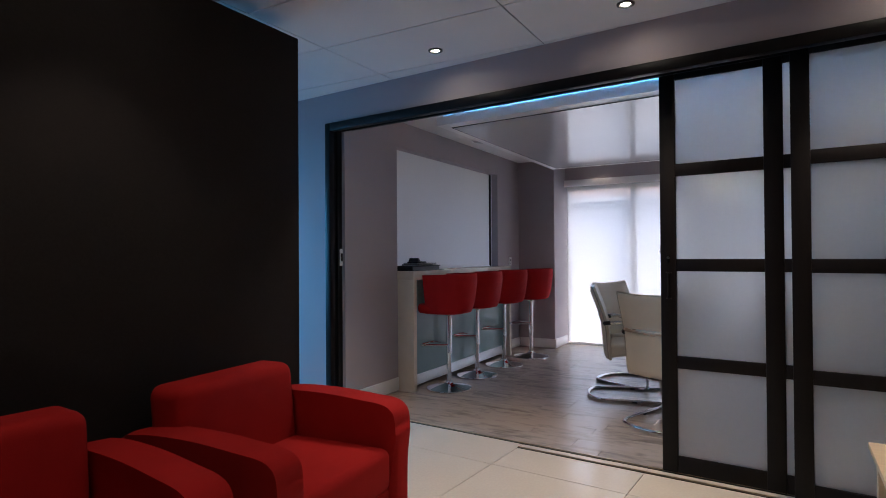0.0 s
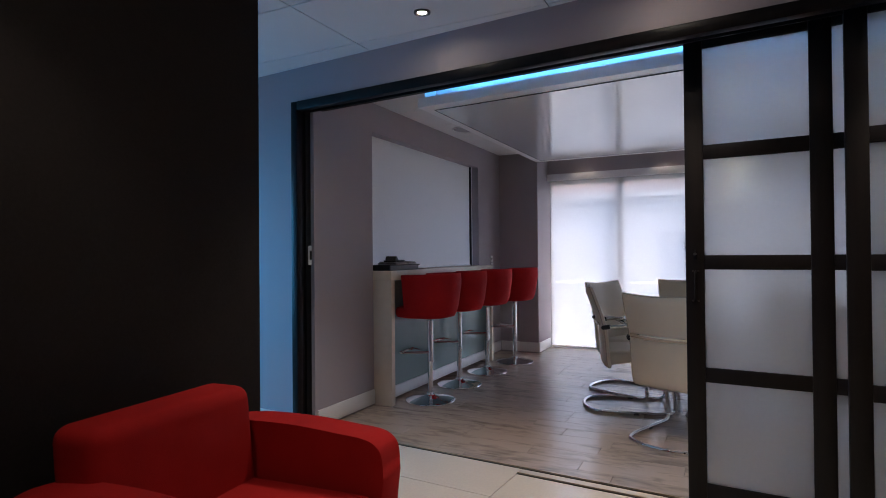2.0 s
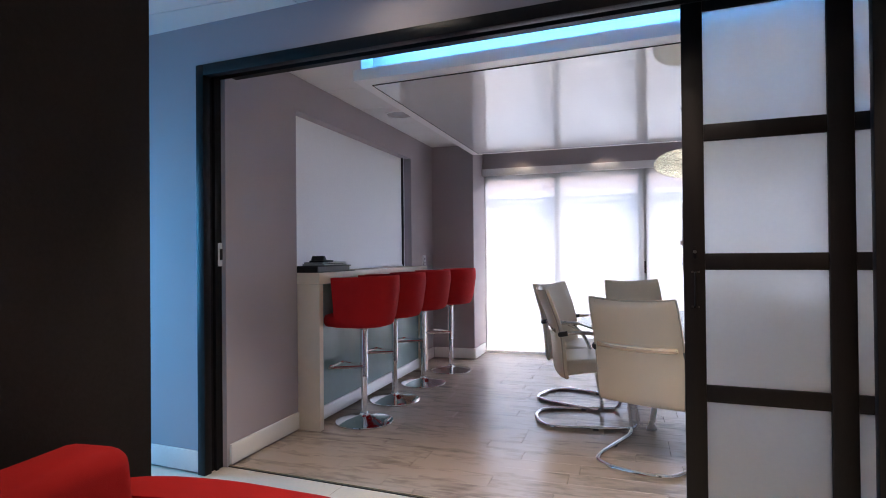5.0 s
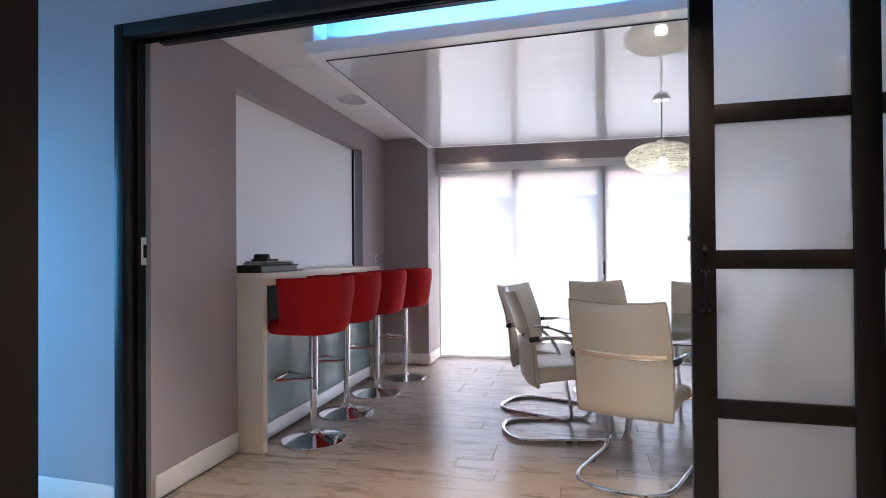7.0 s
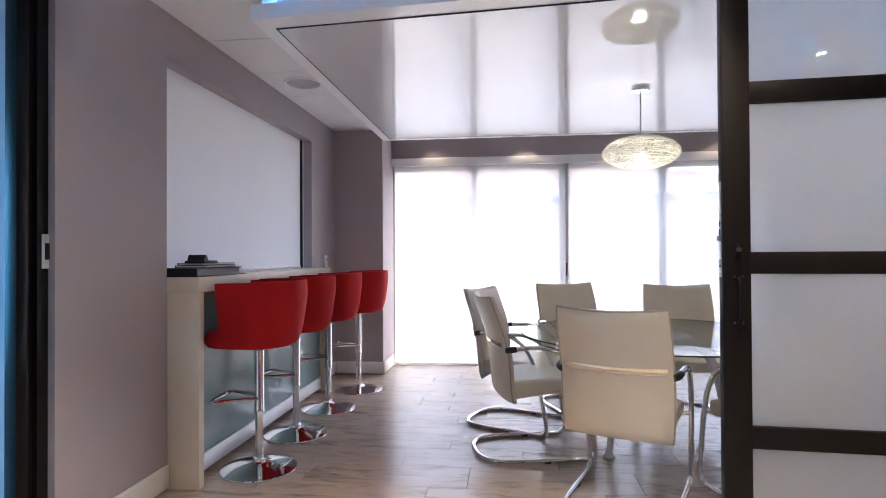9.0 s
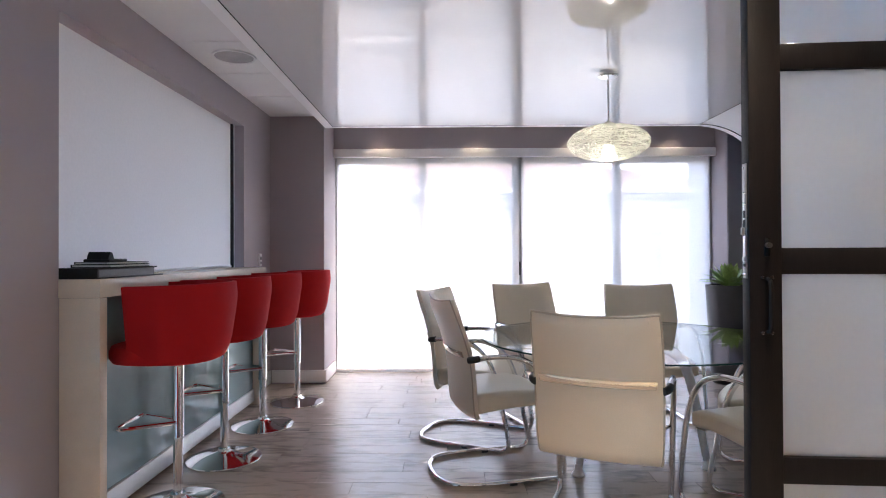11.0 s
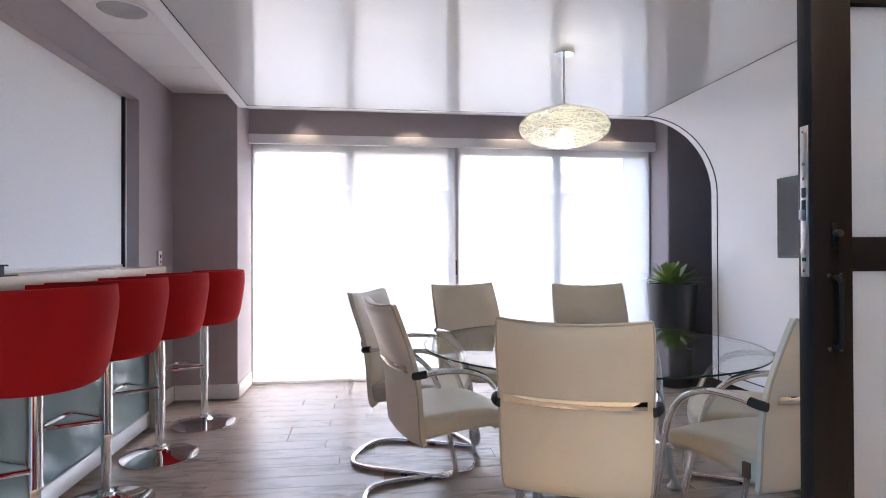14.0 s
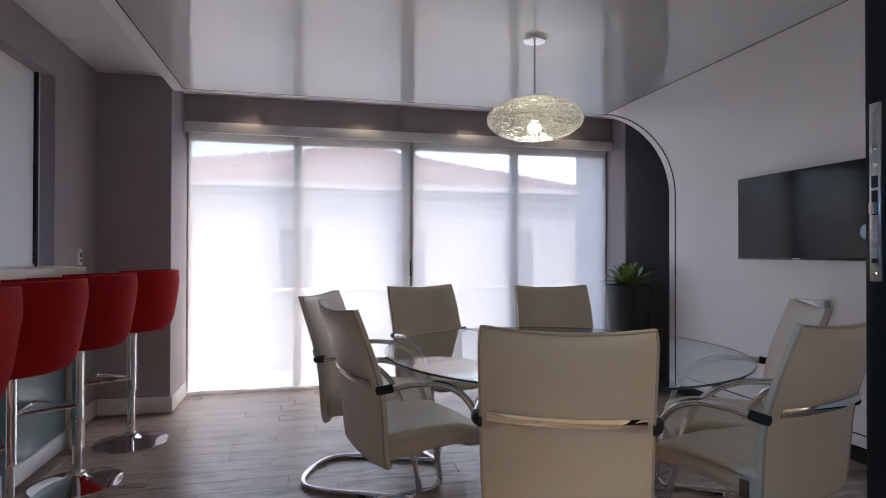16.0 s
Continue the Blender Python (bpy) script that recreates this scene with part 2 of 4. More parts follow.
RENDERED_WALL = material("rendered_facade", (0.46, 0.44, 0.425), 0.9, spot=0.08, scale=0.6, grain=30)
ROOF_TILE = material("terracotta_roof_tile", (0.26, 0.18, 0.155), 0.85, spot=0.2, scale=2, grain=12)
PALE_TRIM = material("pale_cornice", (0.42, 0.405, 0.39), 0.85)
FACADE_GLASS = material("facade_window_glass", (0.22, 0.25, 0.28), 0.2)
CONCRETE = material("concrete", (0.40, 0.39, 0.37), 0.9, spot=0.12, scale=3)
ASPHALT = material("asphalt", (0.05, 0.05, 0.052), 0.9, spot=0.2, scale=3)
LIGHT_WOOD = material("pale_maple_veneer", (0.58, 0.44, 0.28), 0.4, spot=0.12, scale=4, grain=50, streak=(1, 14, 14))


# ---------------------------------------------------------------- mesh tools
def box(bm, x0, x1, y0, y1, z0, z1, bevel=0.0, seg=2):
    r = bmesh.ops.create_cube(bm, size=1.0)
    vs = r["verts"]
    bmesh.ops.scale(bm, vec=(x1 - x0, y1 - y0, z1 - z0), verts=vs)
    bmesh.ops.translate(bm, vec=((x0 + x1) / 2, (y0 + y1) / 2, (z0 + z1) / 2), verts=vs)
    if bevel:
        es = list({e for v in vs for e in v.link_edges})
        bmesh.ops.bevel(bm, geom=es, offset=bevel, segments=seg, profile=0.5, affect="EDGES")
    return bm


def lathe(bm, profile, n=40, centre=(0, 0)):
    """A surface of revolution about z from (radius, height) rows."""
    rings = []
    for r, z in profile:
        if r < 1e-5:
            rings.append([bm.verts.new((centre[0], centre[1], z))])
        else:
            rings.append([bm.verts.new((centre[0] + r * math.cos(2 * math.pi * i / n), centre[1] + r * math.sin(2 * math.pi * i / n), z)) for i in range(n)])
    for a, b in zip(rings, rings[1:]):
        for i in range(n):
            j = (i + 1) % n
            q = [a[i % len(a)], a[j % len(a)], b[j % len(b)], b[i % len(b)]]
            f = []
            for v in q:
                if v not in f:
                    f.append(v)
            if len(f) > 2:
                bm.faces.new(f)
    return bm


def curve_points(pts, steps=8, closed=False):
    """A smooth line through the points (Catmull-Rom)."""
    P = [Vector(p) for p in pts]
    n = len(P)
    out = []
    for i in range(n if closed else n - 1):
        a = P[(i - 1) % n] if closed or i > 0 else P[0] * 2 - P[1]
        b, c = P[i], P[(i + 1) % n]
        d = P[(i + 2) % n] if closed or i + 2 < n else P[-1] * 2 - P[-2]
        for k in range(steps):
            t = k / steps
            out.append(0.5 * (2 * b + (c - a) * t + (2 * a - 5 * b + 4 * c - d) * t * t + (3 * b - a - 3 * c + d) * t ** 3))
    if not closed:
        out.append(P[-1])
    return out


def sweep(bm, pts, r, n=10, closed=False, flat=1.0, end=None):
    """A round bar of radius r along the points, tapering to the radius end."""
    P = [Vector(p) for p in pts]
    m = len(P)
    rings, side = [], None
    for i in range(m):
        a = P[i - 1] if (i > 0 or closed) else P[i]
        b = P[(i + 1) % m] if (i < m - 1 or closed) else P[i]
        t = (b - a).normalized()
        if side is None:
            side = t.orthogonal().normalized()
        side = (side - t * side.dot(t)).normalized()
        up = t.cross(side)
        rings.append([bm.verts.new(P[i] + (side * math.cos(2 * math.pi * k / n) + up * math.sin(2 * math.pi * k / n) * flat) * (r + ((end or r) - r) * i / max(m - 1, 1))) for k in range(n)])
    for i in range(m if closed else m - 1):
        a, b = rings[i], rings[(i + 1) % m]
        for k in range(n):
            bm.faces.new((a[k], a[(k + 1) % n], b[(k + 1) % n], b[k]))
    if not closed:
        bm.faces.new(rings[0][::-1])
        bm.faces.new(rings[-1])
    return bm


def slab(bm, front, thick):
    """A padded sheet: a grid of points (rows of vectors) given thickness along its own normals, closed round the rim."""
    R, C = len(front), len(front[0])
    nor = [[None] * C for _ in range(R)]
    for i in range(R):
        for j in range(C):
            du = front[i][min(j + 1, C - 1)] - front[i][max(j - 1, 0)]
            dv = front[min(i + 1, R - 1)][j] - front[max(i - 1, 0)][j]
            nor[i][j] = du.cross(dv).normalized()
    A, B = [], []
    for i in range(R):
        ra, rb = [], []
        for j in range(C):
            e = min(i, R - 1 - i, 2) / 2 * 1.0
            g = min(j, C - 1 - j, 2) / 2
            h = thick / 2 * (0.38 + 0.62 * math.sqrt(min(e, 1.0) * min(g, 1.0)))
            ra.append(bm.verts.new(front[i][j] + nor[i][j] * h))
            rb.append(bm.verts.new(front[i][j] - nor[i][j] * h))
        A.append(ra)
        B.append(rb)
    for i in range(R - 1):
        for j in range(C - 1):
            bm.faces.new((A[i][j], A[i][j + 1], A[i + 1][j + 1], A[i + 1][j]))
            bm.faces.new((B[i][j + 1], B[i][j], B[i + 1][j], B[i + 1][j + 1]))
    rim = [(i, 0) for i in range(R)] + [(R - 1, j) for j in range(1, C)] + [(i, C - 1) for i in range(R - 2, -1, -1)] + [(0, j) for j in range(C - 2, 0, -1)]
    for k in range(len(rim)):
        (i, j), (p, q) = rim[k], rim[(k + 1) % len(rim)]
        bm.faces.new((A[i][j], A[p][q], B[p][q], B[i][j]))
    return bm


def prism(bm, outline, axis, lo, hi):
    """A flat outline (a, b) drawn out along one axis: 'y' takes (x, z), 'x' takes (y, z), 'z' takes (x, y)."""
    def put(a, b, c):
        return {"y": (a, c, b), "x": (c, a, b), "z": (a, b, c)}[axis]
    A = [bm.verts.new(put(a, b, lo)) for a, b in outline]
    B = [bm.verts.new(put(a, b, hi)) for a, b in outline]
    bm.faces.new(A)
    bm.faces.new(B[::-1])
    n = len(outline)
    for i in range(n):
        bm.faces.new((A[i], B[i], B[(i + 1) % n], A[(i + 1) % n]))
    return bm


def mesh_of(name, bm, mat, smooth=35):
    bmesh.ops.recalc_face_normals(bm, faces=bm.faces)
    me = bpy.data.meshes.new(name)
    if smooth:
        for f in bm.faces:
            f.smooth = True
        for e in bm.edges:
            if len(e.link_faces) == 2 and e.calc_face_angle(0) > radians(smooth):
                e.smooth = False
    bm.to_mesh(me)
    bm.free()
    me.materials.append(mat)
    return me


def part(name, bm, mat, parent=None, label="", smooth=35):
    ob = new(name, mesh_of(name, bm, mat, smooth))
    ob.parent = parent
    if label:
        tagged(ob, label)
    return ob


def thing(name, label, category, m=None, group=""):
    ob = tagged(new(name), label, category, group)
    ob.empty_display_size = 0.1
    ob.matrix_basis = m or Matrix()
    return ob


def setting(name, bm, mat, label, category, smooth=35):
    return tagged(part(name, bm, mat, None, "", smooth), label, category, "", "structure")


def B(*a, **k):
    return box(bmesh.new(), *a, **k)


# ---------------------------------------------------------------- structure
PIVOT = Vector((-0.43, 3.447, 0))
SKEW = Matrix.Translation(PIVOT) @ pose(0, 0, 0, 0, 0, -4.0) @ Matrix.Translation(-PIVOT)


HINGE = Vector((-2.99, 3.48, 0))
WALL_SKEW = Matrix.Translation(HINGE) @ pose(0, 0, 0, 0, 0, -0.8) @ Matrix.Translation(-HINGE) @ SKEW


def skewed(ob, m=SKEW):
    """The door wall stands a few degrees off the room's square."""
    ob.matrix_basis = m @ ob.matrix_basis
    return ob


CEIL_Z, LOBBY_Z = 2.49, 2.535
LEFT, DOOR_Y0, DOOR_Y1, WIN_Y = -2.92, 3.30, 3.50, 7.80

floor_room = setting("floor_room", B(-3.3, 2.4, 3.30, 8.0, -0.25, -0.0135), GROUT, "grey-brown wood-look plank floor of the meeting room", "floor")
floor_lobby = skewed(setting("floor_lobby", B(-5.6, 3.3, -2.9, 3.475, -0.25, -0.012), GROUT, "cream polished porcelain tile floor of the lobby", "floor"))

# wall with the wide sliding-door opening
bm = bmesh.new()
box(bm, -5.6, -2.99, DOOR_Y0, DOOR_Y1, -0.05, 2.75)
box(bm, -2.99, 1.55, DOOR_Y0, DOOR_Y1 + 0.04, 2.297, 2.75)
box(bm, 1.55, 3.3, DOOR_Y0, DOOR_Y1, -0.05, 2.75)
skewed(setting("wall_door", bm, TAUPE, "mauve-grey painted wall round the sliding doors", "wall"), WALL_SKEW)

# left wall of the meeting room with the hatch opening
bm = bmesh.new()
box(bm, LEFT - 0.25, LEFT, 3.60, 4.347, -0.05, 2.75)
box(bm, LEFT - 0.25, LEFT, 6.585, 8.0, -0.05, 2.75)
box(bm, LEFT - 0.25, LEFT, 4.347, 6.585, -0.05, 1.02)
box(bm, LEFT - 0.25, LEFT, 4.347, 6.585, 2.25, 2.75)
setting("wall_left", bm, TAUPE, "mauve-grey painted side wall with a hatch opening", "wall")

# window wall: piers, head and the sill line
bm = bmesh.new()
box(bm, LEFT, -2.415, 7.27, 8.0, -0.05, 2.75)
box(bm, -2.43, 1.44, 7.86, 8.0, 2.20, 2.75)
box(bm, 1.44, 2.4, 7.50, 8.0, -0.05, 2.75)
setting("wall_window", bm, TAUPE, "mauve-grey painted piers beside the window wall", "wall")
setting("bulkhead", B(-2.43, 1.44, 7.74, 7.86, 2.262, 2.75), TAUPE, "mauve-grey bulkhead above the window blinds", "wall")
setting("wall_alcove", B(1.446, 2.1, 7.485, 7.497, 0, 2.49), DARK_WALL, "charcoal painted alcove wall behind the planter", "wall")
setting("wall_right", B(2.1, 2.4, DOOR_Y1, 7.5, -0.05, 2.75), DARK_WALL, "charcoal wall behind the curved white panel", "wall")

# lobby enclosure: the black partition, then unseen walls added against stray light
setting("wall_black", B(-2.35, -2.15, -2.7, 2.275, -0.05, 2.43), BLACK_WALL, "matt black painted lobby partition", "wall")
# End wall and its opening are added to hold the blue lamp.
bm = bmesh.new()
box(bm, -5.6, -5.4, 1.75, 2.45, -0.05, 2.75)
box(bm, -5.6, -5.4, 3.25, 3.72, -0.05, 2.75)
box(bm, -5.6, -5.4, 2.45, 3.25, -0.05, 0.45)
box(bm, -5.6, -5.4, 2.45, 3.25, 2.25, 2.75)
setting("wall_passage_end", bm, WHITE, "unseen white end wall added with an opening for the blue lamp", "wall")
setting("wall_passage_side", B(-5.6, -2.35, 1.75, 1.9, -0.05, 2.75), WHITE, "unseen white wall added to close the passage side", "wall")
setting("wall_lobby_left", B(-2.65, -2.45, -2.9, 1.75, -0.05, 2.75), TAUPE, "unseen mauve-grey wall added behind the black partition", "wall")
setting("wall_lobby_right", B(3.1, 3.3, -2.7, 3.3, -0.05, 2.75), TAUPE, "unseen mauve-grey wall added to close the lobby's right side", "wall")
setting("wall_lobby_back", B(-2.45, 3.1, -2.9, -2.7, -0.05, 2.75), TAUPE, "unseen mauve-grey wall added to close the lobby's back", "wall")


def tiled_ceiling(name, x0, x1, y0, y1, xs, ys, label, hole=None, z=CEIL_Z):
    bm = bmesh.new()
    hx0, hx1, hy0, hy1 = hole or (x1, x1, y1, y1)
    box(bm, x0, hx0, y0, y1, z + 0.006, z + 0.25)
    if hole:
        box(bm, hx0, x1, y0, hy0, z + 0.006, z + 0.25)
        box(bm, hx0, x1, hy1, y1, z + 0.006, z + 0.25)
        box(bm, hx0, x1, hy0, hy1, z + 0.11, z + 0.25)
    backing = len(bm.faces)
    xs, ys = sorted(xs), sorted(ys)
    xs = [x0] + [x for x in xs if x0 + 0.02 < x < x1 - 0.02] + [x1]
    ys = [y0] + [y for y in ys if y0 + 0.02 < y < y1 - 0.02] + [y1]
    g = 0.004
    for a, b in zip(xs, xs[1:]):
        for c, d in zip(ys, ys[1:]):
            if hole and a >= hx0 - 0.01:
                c, d = (c, min(d, hy0)) if c < hy0 else (max(c, hy1), d)
            if d - c > 0.02:
                box(bm, a + g, b - g, c + g, d - g, z, z + 0.0055)
    ob = setting(name, bm, CEIL, label, "ceiling")
    ob.data.materials.append(GRID)
    for f in ob.data.polygons[:backing]:
        f.material_index = 0 if f.center.z > z + 0.1 and hole else 1
    return ob


tiled_ceiling("ceiling_room", LEFT, 2.1, 3.56, 7.86, [-2.31], [4.15 + 0.61 * i for i in range(7)], "white tiled ceiling of the meeting room", (-2.31, 2.1, 3.70, 7.0))
tiled_ceiling("ceiling_lobby", -5.4, 3.1, -2.7, 3.56, [-4.72, -3.52, -2.32, -1.12, 0.08, 1.28, 2.48], [2.68 - 0.6 * i for i in range(-1, 10)], "white tiled ceiling of the lobby", None, LOBBY_Z)
# Unseen slab added over both rooms so no sky light leaks in.
setting("roof_light_block", B(-5.6, 3.3, -2.9, 8.0, 2.75, 2.95), CONCRETE, "unseen concrete slab added to keep sky light out", "roof")


def skirting(name, x0, x1, y0, y1, label="white painted skirting board"):
    s = setting(name, B(x0, x1, y0, y1, 0.012, 0.128, bevel=0.004), SKIRT, label, "skirting")
    return s


skirting("baseboard_left_near", LEFT, LEFT + 0.018, 3.62, 4.34)
skirting("baseboard_left_far", LEFT, LEFT + 0.018, 6.60, 7.25)
skirting("baseboard_pier_left", LEFT + 0.02, -2.397, 7.25, 7.268)
skirting("baseboard_pier_return", -2.413, -2.395, 7.27, 7.74)
skewed(skirting("baseboard_passage", -5.4, -3.0, 3.28, 3.298), WALL_SKEW)

# ---------------------------------------------------------------- wrap-round white panel
RAD, FX, WX, PZ = 0.65, 0.95, 1.60, 2.33
X0, Y1, LEAN = -2.355, 7.05, 0.082


def front(x, inset=0.0):
    """The raft's front edge runs along the door wall, not square to the room."""
    return 4.12 + inset - LEAN * (x + 2.355)


bottom = [(X0, PZ), (FX, PZ)]
bottom += [(FX + RAD * math.sin(a), PZ - RAD + RAD * math.cos(a)) for a in [math.pi / 2 * k / 20 for k in range(1, 21)]]
bottom += [(WX, 0.10)]
top = [(WX + 0.10, 0.10), (WX + 0.10, PZ - RAD)]
top += [(FX + (RAD + 0.10) * math.cos(a), PZ - RAD + (RAD + 0.07) * math.sin(a)) for a in [math.pi / 2 * k / 20 for k in range(1, 21)]]
top += [(X0, PZ + 0.07)]


def lean(bm, y):
    """Shears the front rim at depth y onto the leaning edge."""
    for v in bm.verts:
        if abs(v.co.y - y) < 0.08:
            v.co.y += front(v.co.x) - 4.12
    return bm


wrap = thing("wrap_panel", "white satin ceiling raft curving down into a wall panel", "wall panel")
part("shell", lean(prism(bmesh.new(), bottom + top, "y", 4.12, Y1), 4.12), SATIN, wrap)
bm = B(-2.27, 0.94, 4.25, 6.96, PZ - 0.004, PZ + 0.002)
part("gloss_sheet", lean(bm, 4.25), GLOSS, wrap, "mirror-gloss white ceiling sheet")


def groove_line(outline, y0, y1, parent, proud=0.003, leaning=False):
    """A proud strip along the wrap's inner face between two depths, coloured as the joint's shade."""
    bm = bmesh.new()
    rows = []
    for i, (x, z) in enumerate(outline):
        a, b = outline[max(i - 1, 0)], outline[min(i + 1, len(outline) - 1)]
        t = Vector((b[0] - a[0], b[1] - a[1])).normalized()
        nx, nz = t.y, -t.x
        d = front(x) - 4.12 if leaning else 0.0
        rows.append([bm.verts.new((x + nx * proud, y + d, z + nz * proud)) for y in (y0, y1)] + [bm.verts.new((x - nx * 0.004, y + d, z - nz * 0.004)) for y in (y1, y0)])
    for a, b in zip(rows, rows[1:]):
        for k in range(4):
            bm.faces.new((a[k], a[(k + 1) % 4], b[(k + 1) % 4], b[k]))
    part("joint", bm, GROOVE, parent)


groove_line([(-2.277, PZ), (0.94, PZ)], 4.242, 4.250, wrap, 0.005, True)
groove_line([(-2.277, PZ), (0.94, PZ)] + bottom[1:], 6.960, 6.967, wrap, 0.005)
for gx in (-2.277, 0.940):
    part("joint", B(gx, gx + 0.007, front(gx, 0.126), 6.967, PZ - 0.005, PZ + 0.002), GROOVE, wrap)
part("plinth", B(WX + 0.03, WX + 0.09, front(WX, 0.02), Y1 - 0.03, 0.0, 0.101), GROOVE, wrap, "dark recessed plinth")
part("joint", B(WX - 0.003, WX + 0.01, front(WX, 0.01), Y1 - 0.084, 0.166, 0.173), GROOVE, wrap)
edge = prism(bmesh.new(), [(-2.31, 3.70), (-2.31, front(-2.31, -0.006)), (2.1, front(2.1, -0.006)), (2.1, 3.70)], "z", CEIL_Z + 0.001, CEIL_Z + 0.108)
setting("ceiling_edge", edge, CEIL, "white ceiling border in front of the light cove", "ceiling")
strip = thing("led_strip", "glowing blue light strip in the ceiling cove", "light strip")
part("diffuser", lean(B(-2.17, 1.1, 4.168, 4.182, PZ + 0.0705, PZ + 0.077), 4.17), LED, strip)
# Unseen lip added to keep the strip's light from spilling forwards.
part("glow_shield", lean(B(-2.18, 1.1, 4.152, 4.158, PZ + 0.0705, PZ + 0.083), 4.15), ALU_WHITE, strip)
# Boards added to stop blue light leaking and to carry the glow.
bm = lean(B(-2.30, 1.5, 4.31, 4.325, PZ + 0.0705, CEIL_Z + 0.109), 4.315)
box(bm, -2.308, -2.301, 4.13, 4.325, PZ + 0.0705, CEIL_Z + 0.109)
setting("cove_baffle", bm, WHITE, "white boards added to hold in and reflect the cove's light", "ceiling")

# ---------------------------------------------------------------- sliding doors
frame_ob = tagged(new("door_frame"), "black stained timber frame of the sliding doors", "door frame", "", "structure")
skewed(frame_ob, WALL_SKEW)
bm = bmesh.new()
box(bm, -2.995, -2.94, 3.275, 3.325, 0, 2.297, bevel=0.004)
box(bm, -2.99, -2.965, 3.325, 3.365, 0, 2.27)
box(bm, -2.99, -2.945, 3.365, 3.385, 0, 2.27)
box(bm, -2.99, -2.956, 3.385, 3.545, 0, 2.27)
part("jamb", bm, FRAME, frame_ob)
bm = bmesh.new()
box(bm, -2.94, 1.55, 3.275, 3.33, 2.235, 2.297, bevel=0.004)
box(bm, -2.94, 1.55, 3.33, 3.345, 2.245, 2.282)
box(bm, -2.94, 1.55, 3.40, 3.41, 2.245, 2.282)
box(bm, -2.965, 1.55, 3.33, 3.53, 2.282, 2.2965)
box(bm, -2.94, 1.55, 3.49, 3.53, 2.2765, 2.2815)
part("head", bm, FRAME, frame_ob)
part("jamb", B(1.49, 1.55, 3.275, 3.52, 0, 2.225, bevel=0.004), FRAME, frame_ob)
strike = part("strike_plate", B(-2.957, -2.951, 3.393, 3.437, 1.165, 1.30, bevel=0.002), ALU_WHITE, frame_ob, "pale metal strike plate")
part("keyhole", B(-2.952, -2.949, 3.405, 3.425, 1.20, 1.265), GROOVE, strike)
tracks = tagged(new("floor_track"), "bronze floor tracks of the sliding doors", "door track", "", "structure")
skewed(tracks)
for x0, x1, y in ((-2.94, 1.49, 3.447), (-1.355, 1.49, 3.362)):
    part("rail", B(x0, x1, y - 0.011, y + 0.011, -0.012, 0.004), TRACK, tracks)
    part("rail", B(x0, x1, y - 0.004, y + 0.004, 0.004, 0.009), BRASS, tracks)


def door_panel(x0, yc, label, hardware):
    d = thing("sliding_door", label, "sliding door", SKEW @ pose(x0, yc, 0), "sliding door leaves")
    w, t = 1.175, 0.022
    rails = ((0.012, 0.105), (0.598, 0.668), (1.146, 1.215), (1.683, 1.752), (2.228, 2.268))
    for a, b in ((0, 0.083), (0.523, 0.611), (w - 0.083, w)):
        part("stile", B(a, b, -t, t, 0.012, 2.268, bevel=0.003), FRAME, d)
    for a, b in ((0.083, 0.523), (0.611, w - 0.083)):
        for lo, hi in rails:
            part("cross_rail", B(a, b, -t + 0.002, t - 0.002, lo, hi, bevel=0.003), FRAME, d)
        for (_, lo), (hi, _) in zip(rails, rails[1:]):
            part("pane", B(a - 0.002, b + 0.002, -0.004, 0.004, lo - 0.002, hi + 0.002), FROSTED, d, "", 0)
    if hardware:
        p = part("lock_plate", B(-0.0025, 0.001, -0.011, 0.011, 1.135, 1.44, bevel=0.001), STEEL, d, "steel mortice lock plate")
        for lo, hi in ((1.248, 1.290), (1.295, 1.315), (1.166, 1.174)):
            part("latch_slot", B(-0.0035, -0.001, -0.006, 0.006, lo, hi), GROOVE, p)
        for z in (1.203, 1.214, 1.225):
            part("stamp", B(-0.003, -0.001, -0.004, 0.004, z, z + 0.006), SATIN_ALU, p)
        part("deadbolt", B(-0.006, 0.0, -0.007, 0.007, 1.180, 1.192, bevel=0.001), STEEL, p)
        part("latch", B(-0.011, 0.0, -0.005, 0.005, 1.25, 1.27, bevel=0.002), STEEL, p)
        for z in (1.147, 1.333, 1.363, 1.428):
            part("screw", lathe(bmesh.new(), [(0, 0.0), (0.004, 0.0), (0.003, 0.002), (0, 0.002)], 10), CHROME, p).matrix_basis = pose(-0.0025, 0, z, 0, -90, 0)
        e = part("escutcheon", B(0.037, 0.051, -t - 0.006, -t, 1.192, 1.243, bevel=0.004), MATT_BLACK, d)
        part("cylinder", lathe(bmesh.new(), [(0, 0), (0.007, 0), (0.007, 0.014), (0, 0.014)], 16), NICKEL, e).matrix_basis = pose(0.044, -t - 0.004, 1.222, 90, 0, 0)
        h = part("pull_handle", sweep(bmesh.new(), curve_points([(0.045, -t, 1.135), (0.045, -t - 0.018, 1.125), (0.045, -t - 0.020, 1.07), (0.045, -t - 0.018, 1.005), (0.045, -t, 0.995)], 6), 0.0055), MATT_BLACK, d, "black pull handle")
        for sx in (0.033, 0.057):
            for sz in (0.992, 1.138):
                part("screw", lathe(bmesh.new(), [(0, 0.0), (0.0045, 0.0), (0.003, 0.003), (0, 0.003)], 10), TRACK, h).matrix_basis = pose(sx, -t, sz, 90, 0, 0)
        k = part("thumb_turn", lathe(bmesh.new(), [(0, 0), (0.010, 0), (0.010, 0.02), (0.014, 0.022), (0.014, 0.040), (0, 0.042)], 20), SATIN_ALU, d)
        k.matrix_basis = pose(0.044, t, 1.222, -90, 0, 0)
    return d


